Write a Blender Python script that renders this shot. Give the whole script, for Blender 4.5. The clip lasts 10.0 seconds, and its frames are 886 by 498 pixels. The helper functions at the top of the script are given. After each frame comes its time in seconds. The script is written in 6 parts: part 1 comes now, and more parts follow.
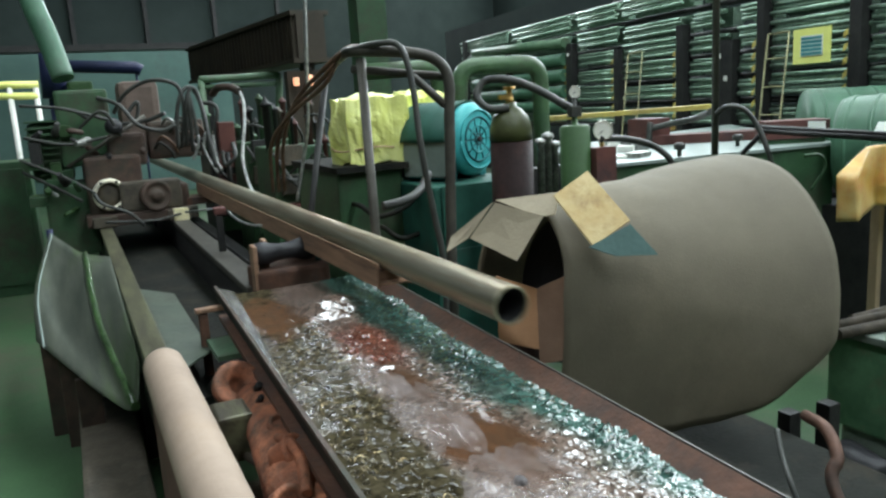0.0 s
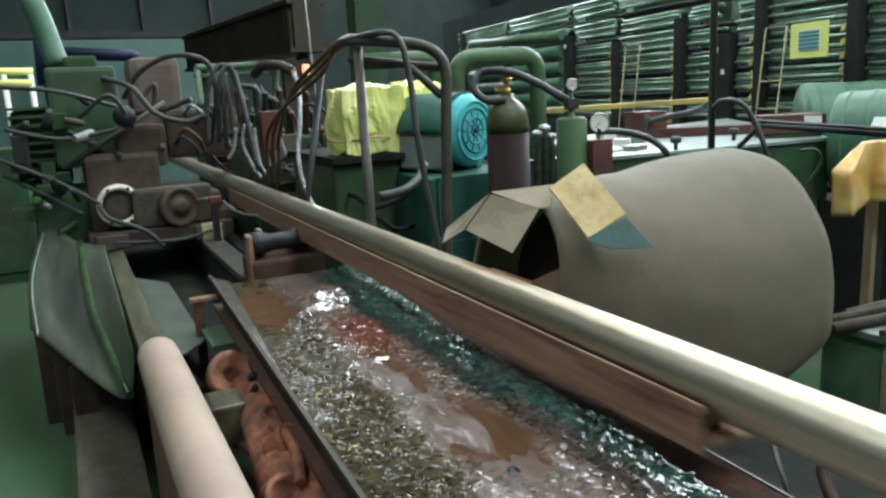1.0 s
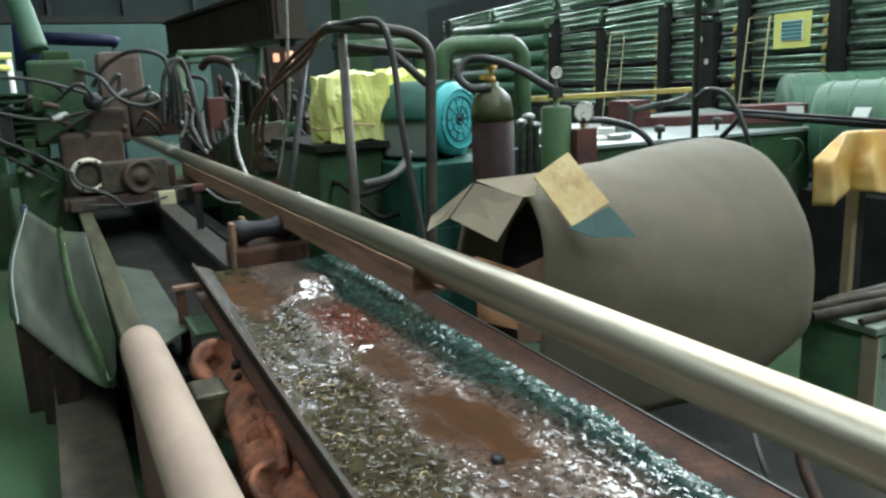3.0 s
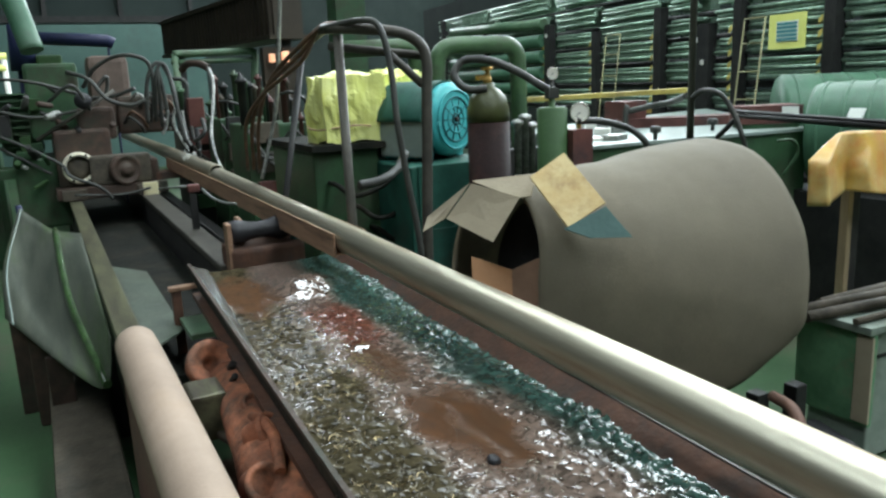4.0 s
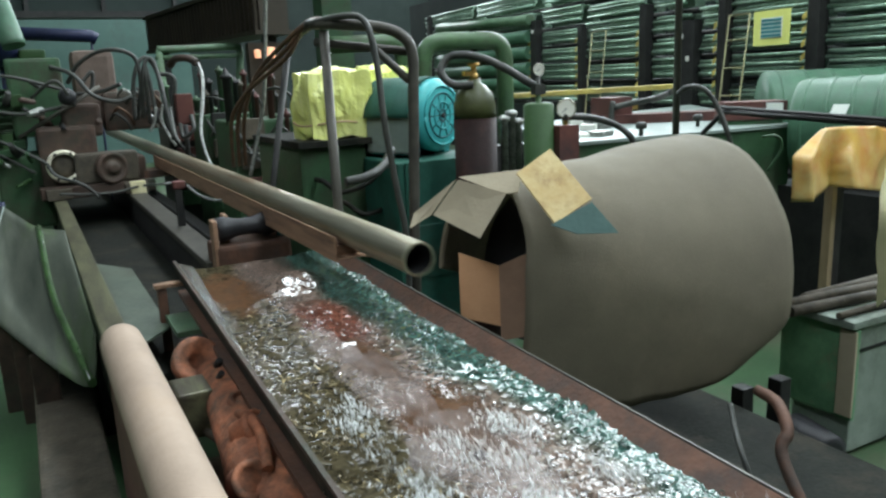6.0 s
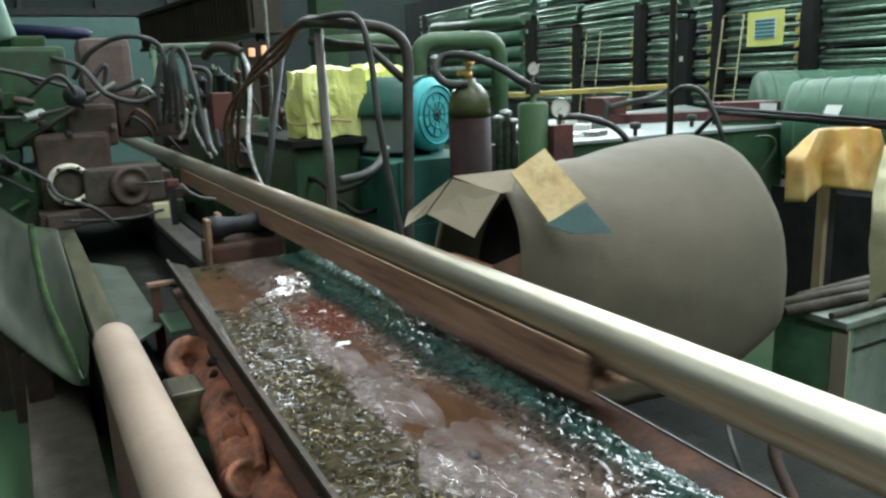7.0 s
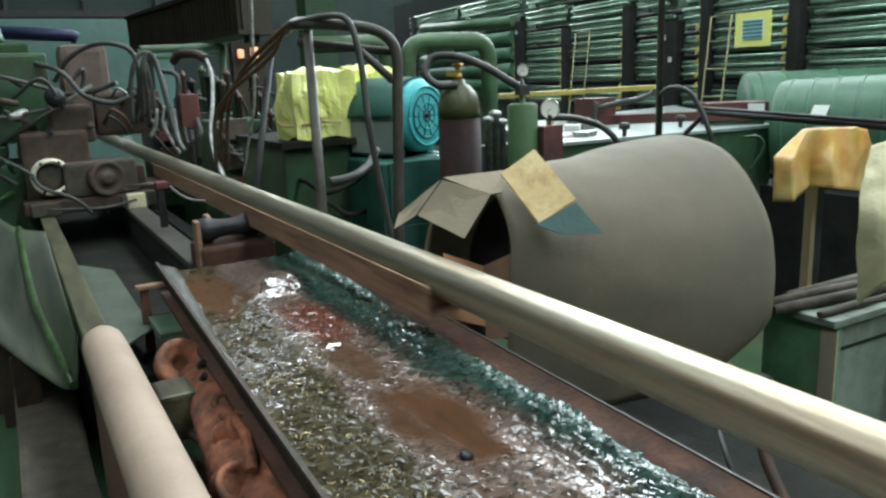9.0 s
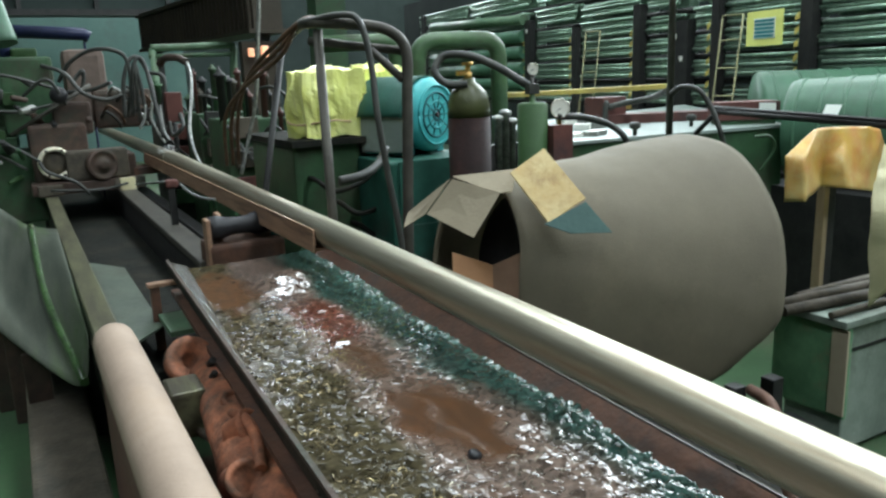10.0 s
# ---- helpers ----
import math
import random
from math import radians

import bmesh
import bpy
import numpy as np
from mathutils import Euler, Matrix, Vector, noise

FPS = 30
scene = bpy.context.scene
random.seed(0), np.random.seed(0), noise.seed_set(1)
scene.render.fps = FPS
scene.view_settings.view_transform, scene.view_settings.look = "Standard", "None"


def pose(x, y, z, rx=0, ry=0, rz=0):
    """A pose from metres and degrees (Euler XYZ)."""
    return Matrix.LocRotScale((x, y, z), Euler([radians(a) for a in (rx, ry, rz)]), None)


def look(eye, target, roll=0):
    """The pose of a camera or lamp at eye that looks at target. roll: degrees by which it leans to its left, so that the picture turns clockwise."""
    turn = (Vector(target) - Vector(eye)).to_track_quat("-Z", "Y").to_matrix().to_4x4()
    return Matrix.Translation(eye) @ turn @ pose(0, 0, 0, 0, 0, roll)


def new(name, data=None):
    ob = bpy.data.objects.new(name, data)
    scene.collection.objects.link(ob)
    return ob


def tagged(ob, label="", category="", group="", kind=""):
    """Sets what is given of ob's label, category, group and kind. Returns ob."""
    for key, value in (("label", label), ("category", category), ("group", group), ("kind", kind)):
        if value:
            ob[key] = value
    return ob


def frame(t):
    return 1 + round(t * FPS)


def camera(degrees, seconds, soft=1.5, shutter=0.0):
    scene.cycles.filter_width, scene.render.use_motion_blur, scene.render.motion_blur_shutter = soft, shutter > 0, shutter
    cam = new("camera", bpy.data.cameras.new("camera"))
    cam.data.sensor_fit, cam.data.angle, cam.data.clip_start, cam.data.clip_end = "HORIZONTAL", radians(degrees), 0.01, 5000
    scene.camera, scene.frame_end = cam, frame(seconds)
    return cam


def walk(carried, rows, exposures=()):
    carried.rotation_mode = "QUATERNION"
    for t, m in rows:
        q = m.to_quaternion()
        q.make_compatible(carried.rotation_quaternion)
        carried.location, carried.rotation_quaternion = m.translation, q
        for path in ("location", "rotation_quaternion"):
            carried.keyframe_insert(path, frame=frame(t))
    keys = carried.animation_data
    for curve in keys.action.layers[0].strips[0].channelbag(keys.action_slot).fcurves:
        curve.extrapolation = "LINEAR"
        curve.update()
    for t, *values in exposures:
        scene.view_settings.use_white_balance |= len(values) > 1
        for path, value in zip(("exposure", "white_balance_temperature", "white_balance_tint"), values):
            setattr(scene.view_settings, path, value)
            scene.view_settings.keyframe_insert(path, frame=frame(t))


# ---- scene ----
cam = camera(60.0, 10.0, soft=2.5, shutter=0.7)
walk(cam, [
    (0.0, pose(0, 0, 1.55, 79.05, 3.30, -26.02)),
    (0.5, pose(0, 0, 1.55, 78.86, 2.91, -26.00)),
    (1.0, pose(0, 0, 1.55, 78.39, 2.75, -26.25)),
    (1.5, pose(0, 0, 1.55, 77.81, 2.65, -26.76)),
    (2.0, pose(0, 0, 1.55, 77.67, 2.53, -27.17)),
    (2.5, pose(0, 0, 1.55, 77.50, 2.46, -27.30)),
    (4.0, pose(0, 0, 1.55, 77.50, 2.36, -27.66)),
    (4.5, pose(0, 0, 1.55, 77.60, 2.50, -27.91)),
    (5.0, pose(0, 0, 1.55, 77.55, 2.54, -27.92)),
    (5.5, pose(0, 0, 1.55, 77.32, 2.49, -28.27)),
    (7.0, pose(0, 0, 1.55, 77.11, 2.08, -29.04)),
    (7.5, pose(0, 0, 1.55, 77.06, 2.24, -29.13)),
    (8.0, pose(0, 0, 1.55, 77.00, 2.04, -29.46)),
    (8.5, pose(0, 0, 1.55, 76.96, 1.83, -29.74)),
    (9.0, pose(0, 0, 1.55, 77.16, 2.19, -29.80)),
    (9.5, pose(0, 0, 1.55, 77.21, 1.99, -29.45)),
    (10.0, pose(0, 0, 1.55, 77.11, 2.14, -29.08)),
])

# ---------------------------------------------------------------- light
world = bpy.data.worlds.new("hall_sky")
scene.world = world
world.use_nodes = True
wn = world.node_tree
sky = wn.nodes.new("ShaderNodeTexSky")
sky.sky_type = "NISHITA"
sky.sun_disc = False
sky.sun_elevation = radians(35)
sky.sun_rotation = radians(160)
wn.links.new(sky.outputs[0], wn.nodes["Background"].inputs[0])
wn.nodes["Background"].inputs[1].default_value = 0.1
scene.view_settings.exposure = 0.49

HALL_W, HALL_E, HALL_S, HALL_N, HALL_H = -9.0, 15.0, -12.0, 26.0, 9.0


def added_light(name, at, target, sx, sy, watts, color=(0.885, 1.0, 1.05)):
    data = bpy.data.lights.new(name, "AREA")
    data.shape, data.size, data.size_y, data.energy, data.color = "RECTANGLE", sx, sy, watts, color
    ob = new(name, data)
    ob.matrix_world = look(at, target)
    return ob


# added area lamps out of view, placed for glints on swarf and tube
added_light("added_light_north", (8.0, HALL_N + 0.1, 7.35), (8.0, 0, 7.05), 2.5, 1.8, 620)
added_light("added_light_roof_east", (12.1, 7.4, HALL_H + 0.1), (12.1, 7.401, 0), 3.3, 28, 3200)
added_light("added_light_roof_west", (-3.5, -1, HALL_H + 0.1), (-3.5, -0.999, 0), 1.4, 18, 550)
added_light("added_light_roof_middle", (3.6, 2.4, HALL_H + 0.1), (3.6, 2.401, 0), 1.8, 23, 1400)
added_light("added_light_east", (HALL_E + 0.1, 14, 6.9), (0, 14, 6.5), 18, 2.6, 1900)


# ---------------------------------------------------------------- materials
def mat(name, c1, c2=None, rough=0.6, metal=0.0, scale=6.0, bump=0.15, fine=60.0, rough2=None, stretch=(1, 1, 1), coat=0.0,
        dirt=None, dirt_amount=0.5, spec=0.3, emit=None, emit_strength=0.0, alpha=1.0, transmission=0.0, bumpdist=0.01):
    m = bpy.data.materials.new(name)
    m.use_nodes = True
    nt = m.node_tree
    b = nt.nodes["Principled BSDF"]
    c2 = c2 or tuple(x * 0.65 for x in c1)
    tc = nt.nodes.new("ShaderNodeTexCoord")
    mp = nt.nodes.new("ShaderNodeMapping")
    mp.inputs["Scale"].default_value = stretch
    nt.links.new(tc.outputs["Object"], mp.inputs[0])
    n1 = nt.nodes.new("ShaderNodeTexNoise")
    n1.inputs["Scale"].default_value, n1.inputs["Detail"].default_value, n1.inputs["Roughness"].default_value = scale, 8, 0.65
    n2 = nt.nodes.new("ShaderNodeTexNoise")
    n2.inputs["Scale"].default_value, n2.inputs["Detail"].default_value = fine, 4
    nt.links.new(mp.outputs[0], n1.inputs[0])
    nt.links.new(mp.outputs[0], n2.inputs[0])
    ramp = nt.nodes.new("ShaderNodeValToRGB")
    ramp.color_ramp.elements[0].position, ramp.color_ramp.elements[1].position = 0.35, 0.65
    ramp.color_ramp.elements[0].color = (*c2, 1)
    ramp.color_ramp.elements[1].color = (*c1, 1)
    nt.links.new(n1.outputs[0], ramp.inputs[0])
    info = nt.nodes.new("ShaderNodeObjectInfo")
    hsv = nt.nodes.new("ShaderNodeHueSaturation")
    mr = nt.nodes.new("ShaderNodeMapRange")
    mr.inputs[3].default_value, mr.inputs[4].default_value = 0.85, 1.12
    nt.links.new(info.outputs["Random"], mr.inputs[0])
    nt.links.new(mr.outputs[0], hsv.inputs["Value"])
    col = ramp.outputs[0]
    if dirt:
        n3 = nt.nodes.new("ShaderNodeTexNoise")
        n3.inputs["Scale"].default_value, n3.inputs["Detail"].default_value, n3.inputs["Roughness"].default_value = scale * 0.45, 10, 0.75
        nt.links.new(mp.outputs[0], n3.inputs[0])
        r3 = nt.nodes.new("ShaderNodeValToRGB")
        r3.color_ramp.elements[0].position, r3.color_ramp.elements[1].position = 0.62 - 0.25 * dirt_amount, 0.72 - 0.1 * dirt_amount
        nt.links.new(n3.outputs[0], r3.inputs[0])
        mx = nt.nodes.new("ShaderNodeMix")
        mx.data_type = "RGBA"
        nt.links.new(r3.outputs[0], mx.inputs[0])
        nt.links.new(col, mx.inputs[6])
        mx.inputs[7].default_value = (*dirt, 1)
        col = mx.outputs[2]
    nt.links.new(col, hsv.inputs["Color"])
    nt.links.new(hsv.outputs[0], b.inputs["Base Color"])
    rr = nt.nodes.new("ShaderNodeMapRange")
    rr.inputs[3].default_value, rr.inputs[4].default_value = rough, rough2 if rough2 is not None else min(1, rough + 0.2)
    nt.links.new(n2.outputs[0], rr.inputs[0])
    nt.links.new(rr.outputs[0], b.inputs["Roughness"])
    b.inputs["Metallic"].default_value = metal
    b.inputs["Coat Weight"].default_value = coat
    b.inputs["Specular IOR Level"].default_value = 0.5 if metal > 0.5 else spec
    b.inputs["Alpha"].default_value = alpha
    b.inputs["Transmission Weight"].default_value = transmission
    if emit:
        b.inputs["Emission Color"].default_value = (*emit, 1)
        b.inputs["Emission Strength"].default_value = emit_strength
    if bump:
        add = nt.nodes.new("ShaderNodeMath")
        add.operation = "ADD"
        nt.links.new(n1.outputs[0], add.inputs[0])
        nt.links.new(n2.outputs[0], add.inputs[1])
        bp = nt.nodes.new("ShaderNodeBump")
        bp.inputs["Strength"].default_value, bp.inputs["Distance"].default_value = bump, bumpdist
        nt.links.new(add.outputs[0], bp.inputs["Height"])
        nt.links.new(bp.outputs[0], b.inputs["Normal"])
    return m


M = {}
M["floor"] = mat("green_floor_paint", (0.045, 0.10, 0.042), (0.032, 0.065, 0.03), 0.5, scale=1.2, dirt=(0.08, 0.07, 0.05), dirt_amount=0.6, bump=0.05)
M["wall"] = mat("teal_wall_paint", (0.085, 0.15, 0.13), (0.06, 0.115, 0.10), 0.6, scale=0.8, dirt=(0.07, 0.09, 0.08), dirt_amount=0.4)
M["darkwall"] = mat("sooty_wall", (0.026, 0.036, 0.032), (0.015, 0.021, 0.02), 0.8, spec=0.15, scale=0.5)
M["roof"] = mat("dark_roof_sheet", (0.04, 0.05, 0.05), (0.025, 0.03, 0.03), 0.8, scale=0.5)
# the brown dirt streaks stand in for the trough's reflection in the tube
M["steel"] = mat("bright_tube_steel", (0.53, 0.505, 0.395), (0.37, 0.345, 0.26), 0.28, 0.85, scale=2.5, fine=90, stretch=(8, 0.35, 8), bump=0.06, rough2=0.52, dirt=(0.32, 0.215, 0.125), dirt_amount=0.6)
M["bore"] = mat("dark_tube_bore", (0.03, 0.03, 0.03), rough=0.7, metal=0.3)
M["rust"] = mat("rusty_brown_steel", (0.13, 0.065, 0.042), (0.065, 0.037, 0.027), 0.5, 0.2, scale=9, dirt=(0.05, 0.04, 0.035), bump=0.25)
M["chute"] = mat("oiled_brown_steel", (0.40, 0.245, 0.155), (0.24, 0.145, 0.095), 0.3, 0.15, scale=7, stretch=(3, 0.5, 6), dirt=(0.10, 0.06, 0.045), dirt_amount=0.4, bump=0.15)
M["orange"] = mat("orange_primer_casting", (0.55, 0.20, 0.10), (0.30, 0.105, 0.055), 0.6, scale=14, dirt=(0.075, 0.05, 0.035), dirt_amount=1.0, bump=0.35)
M["green"] = mat("machine_green_paint", (0.04, 0.10, 0.045), (0.025, 0.058, 0.028), 0.4, scale=5, dirt=(0.045, 0.04, 0.028), dirt_amount=0.55)
M["lightgreen"] = mat("pale_green_paint", (0.11, 0.19, 0.11), (0.06, 0.115, 0.065), 0.4, scale=4, dirt=(0.10, 0.10, 0.07), dirt_amount=0.5)
M["greenmetal"] = mat("bright_green_enamel", (0.03, 0.075, 0.022), (0.02, 0.05, 0.016), 0.5, scale=4)
M["dark"] = mat("grimy_black_steel", (0.035, 0.035, 0.033), (0.02, 0.02, 0.02), 0.45, 0.3, scale=8, bump=0.2)
M["rubber"] = mat("black_rubber", (0.022, 0.022, 0.024), (0.014, 0.014, 0.016), 0.35, scale=10)
M["grime"] = mat("oily_grime", (0.09, 0.075, 0.055), (0.045, 0.04, 0.03), 0.5, 0.1, scale=10, bump=0.4)
M["foam"] = mat("beige_pipe_wrap", (0.36, 0.272, 0.205), (0.285, 0.213, 0.16), 0.6, scale=5, fine=120, dirt=(0.33, 0.24, 0.17), dirt_amount=0.35, bump=0.12)
M["shroud"] = mat("grey_felt_sheet", (0.150, 0.130, 0.091), (0.115, 0.100, 0.071), 0.7, scale=2.2, fine=150, dirt=(0.19, 0.158, 0.108), dirt_amount=0.45, bump=0.12)
M["card"] = mat("brown_cardboard", (0.45, 0.32, 0.19), (0.38, 0.27, 0.16), 0.8, scale=4, fine=100)
M["cardlight"] = mat("grey_brown_cardboard", (0.42, 0.36, 0.26), (0.34, 0.29, 0.21), 0.8, scale=4, fine=100)
M["cardstain"] = mat("stained_yellow_cardboard", (0.52, 0.42, 0.22), (0.42, 0.30, 0.13), 0.75, scale=12, dirt=(0.25, 0.16, 0.07), dirt_amount=0.4)
M["tape"] = mat("blue_grey_patch", (0.07, 0.13, 0.12), (0.05, 0.10, 0.09), 0.5, scale=8)
M["teal"] = mat("turquoise_motor_paint", (0.05, 0.36, 0.36), (0.04, 0.28, 0.29), 0.35, scale=6, dirt=(0.03, 0.10, 0.10), dirt_amount=0.35)
M["tealdark"] = mat("dark_turquoise", (0.02, 0.14, 0.15), rough=0.5, scale=6)
M["yellow"] = mat("yellow_polythene", (0.78, 0.81, 0.33), (0.66, 0.69, 0.17), 0.25, scale=5, bump=0.1, coat=0.3)
M["amber"] = mat("amber_polythene", (0.62, 0.40, 0.075), (0.58, 0.23, 0.085), 0.28, scale=6, bump=0.1, dirt=(0.60, 0.47, 0.19), dirt_amount=0.6, coat=0.3)
M["cream"] = mat("cream_polythene", (0.62, 0.58, 0.36), (0.55, 0.50, 0.30), 0.25, scale=4, bump=0.3)
M["cylinder"] = mat("maroon_cylinder_paint", (0.022, 0.010, 0.009), (0.013, 0.007, 0.006), 0.5, spec=0.1, scale=8, dirt=(0.04, 0.018, 0.014), dirt_amount=0.4)
M["cylshoulder"] = mat("olive_cylinder_paint", (0.07, 0.08, 0.03), (0.045, 0.05, 0.022), 0.25, scale=8)
M["frame"] = mat("grey_painted_tube", (0.085, 0.08, 0.065), (0.05, 0.047, 0.04), 0.4, 0.3, scale=8, bump=0.15)
M["hose"] = mat("dark_grey_hose", (0.055, 0.057, 0.05), (0.03, 0.032, 0.029), 0.4, scale=12, bump=0.1)
M["silver"] = mat("braided_silver_hose", (0.40, 0.41, 0.38), (0.16, 0.165, 0.155), 0.3, 0.7, scale=30, bump=0.4)
M["chrome"] = mat("polished_steel", (0.65, 0.64, 0.55), (0.5, 0.5, 0.42), 0.18, 1.0, scale=8, bump=0.05)
M["white"] = mat("white_enamel", (0.78, 0.78, 0.72), (0.65, 0.65, 0.58), 0.4, scale=10)
M["paper"] = mat("white_paper", (0.75, 0.78, 0.72), rough=0.8, scale=10, c2=(0.65, 0.7, 0.65))
M["signyellow"] = mat("yellow_sign", (0.70, 0.72, 0.22), (0.62, 0.64, 0.18), 0.5, scale=6)
M["signblue"] = mat("blue_green_print", (0.06, 0.30, 0.32), rough=0.6, scale=6)
M["beam"] = mat("yellow_beam_paint", (0.55, 0.46, 0.12), (0.42, 0.34, 0.09), 0.5, scale=5, dirt=(0.2, 0.16, 0.07))
M["maroon"] = mat("maroon_paint", (0.13, 0.05, 0.04), (0.09, 0.035, 0.03), 0.45, scale=5, dirt=(0.05, 0.03, 0.03))
M["lid"] = mat("pale_grey_green_lid", (0.24, 0.29, 0.26), (0.17, 0.21, 0.19), 0.3, scale=3, dirt=(0.14, 0.15, 0.12), dirt_amount=0.4)
M["racktube"] = mat("stock_tube_steel", (0.30, 0.43, 0.33), (0.17, 0.26, 0.19), 0.32, 0.6, scale=3, stretch=(6, 6, 6))
M["coil"] = mat("green_wrap_sheet", (0.066, 0.155, 0.092), (0.04, 0.10, 0.06), 0.35, scale=3, dirt=(0.06, 0.10, 0.07), dirt_amount=0.5)
M["ladder"] = mat("pale_yellow_ladder", (0.30, 0.29, 0.15), rough=0.5, scale=5)
M["brownwall"] = mat("brown_sheet_wall", (0.035, 0.026, 0.016), (0.02, 0.016, 0.01), 0.6, scale=3)
M["wood"] = mat("weathered_timber", (0.28, 0.22, 0.13), (0.19, 0.145, 0.085), 0.7, scale=5, stretch=(5, 5, 0.6), bump=0.3)
M["gauge"] = mat("gauge_dial", (0.72, 0.72, 0.64), rough=0.3, scale=6, c2=(0.68, 0.68, 0.6))
M["brass"] = mat("brass", (0.55, 0.36, 0.12), (0.4, 0.25, 0.08), 0.3, 0.9, scale=10)
M["blue"] = mat("blue_plastic", (0.012, 0.018, 0.055), rough=0.4, scale=8)
# the green dirt paints in green reflections on the sheet
M["guard"] = mat("grey_green_sheet", (0.115, 0.125, 0.098), (0.055, 0.065, 0.05), 0.25, 0.4, scale=3, stretch=(5, 0.6, 0.6), dirt=(0.06, 0.10, 0.035), dirt_amount=0.4)
M["lamp"] = mat("warm_lamp_glass", (0.9, 0.5, 0.3), rough=0.4, emit=(1.0, 0.45, 0.25), emit_strength=0.6, bump=0)
M["spray"] = mat("white_water_spray", (0.93, 0.95, 0.93), (0.85, 0.88, 0.86), rough=0.9, scale=20, bump=0, alpha=0.55)
M["chips"] = mat("curled_brass_coloured_chips", (0.34, 0.27, 0.14), (0.08, 0.06, 0.03), 0.2, 0.9, scale=30, bump=0)
M["chips_teal"] = mat("curled_teal_chips", (0.11, 0.17, 0.145), (0.016, 0.042, 0.034), 0.2, 0.75, scale=26, bump=0)
M["chips_red"] = mat("curled_rusty_chips", (0.17, 0.055, 0.032), (0.07, 0.022, 0.013), 0.3, 0.4, scale=30, bump=0)
M["chips_grey"] = mat("curled_grey_chips", (0.30, 0.28, 0.22), (0.06, 0.055, 0.04), 0.2, 0.9, scale=30, bump=0)
# pale metal that stands for the water's reflection along the trough
M["gleamsteel"] = mat("water_gleam_steel", (0.22, 0.22, 0.20), (0.09, 0.08, 0.06), 0.12, 0.6, scale=11, stretch=(6, 0.7, 6), dirt=(0.10, 0.07, 0.045), dirt_amount=0.5, bump=0.3)
M["pipegreen"] = mat("olive_green_pipe_paint", (0.06, 0.115, 0.052), (0.035, 0.07, 0.033), 0.3, scale=6, dirt=(0.045, 0.05, 0.035), dirt_amount=0.5)
M["cardorange"] = mat("orange_brown_cardboard", (0.50, 0.28, 0.15), (0.42, 0.22, 0.115), 0.8, scale=4, fine=100)
M["cardbrown"] = mat("dark_brown_cardboard", (0.24, 0.15, 0.10), (0.18, 0.11, 0.075), 0.8, scale=4, fine=100)
M["fold"] = mat("glossy_leaf_green_paint", (0.05, 0.10, 0.035), (0.025, 0.045, 0.018), 0.2, scale=9, coat=0.4)
M["lip"] = mat("worn_brown_edge", (0.42, 0.30, 0.19), (0.25, 0.16, 0.10), 0.35, 0.5, scale=6)
M["benchgrey"] = mat("dusty_grey_green_sheet", (0.27, 0.32, 0.27), (0.17, 0.21, 0.175), 0.55, scale=5, dirt=(0.12, 0.14, 0.11), dirt_amount=0.5)
M["scrub"] = mat("scuffed_green_paint", (0.16, 0.33, 0.18), (0.09, 0.21, 0.11), 0.4, scale=7, dirt=(0.22, 0.21, 0.13), dirt_amount=0.35)
M["tealgreen"] = mat("deep_teal_green_paint", (0.022, 0.095, 0.070), (0.013, 0.058, 0.043), 0.4, scale=6, dirt=(0.03, 0.045, 0.035), dirt_amount=0.45)
M["copper"] = mat("brown_rubber_hose", (0.15, 0.085, 0.05), (0.075, 0.045, 0.03), 0.4, scale=14, bump=0.1)
M["olive"] = mat("oily_olive_rail", (0.16, 0.16, 0.09), (0.08, 0.075, 0.05), 0.3, 0.5, scale=5, stretch=(4, 0.6, 4), dirt=(0.05, 0.04, 0.03))
M["plank"] = mat("oily_green_plate", (0.10, 0.125, 0.092), (0.055, 0.07, 0.052), 0.35, scale=4, dirt=(0.05, 0.05, 0.035))
M["sawbrown"] = mat("oily_dark_brown_iron", (0.085, 0.053, 0.04), (0.045, 0.033, 0.026), 0.5, 0.2, scale=9, dirt=(0.035, 0.04, 0.028), dirt_amount=0.6, bump=0.35)
M["ringsteel"] = mat("worn_pale_steel", (0.80, 0.76, 0.60), (0.55, 0.52, 0.40), 0.4, 0.5, scale=20, bump=0.1)
# near black for grimy parts and for surfaces that lie in shade
M["shadeblack"] = mat("black_grime_and_shade", (0.018, 0.020, 0.016), (0.010, 0.011, 0.009), 0.6, spec=0.12, scale=9, dirt=(0.035, 0.03, 0.022), bump=0.3)
M["hood"] = mat("dusty_pink_brown_paint", (0.15, 0.108, 0.088), (0.095, 0.072, 0.058), 0.7, scale=7, dirt=(0.10, 0.075, 0.06), bump=0.2)


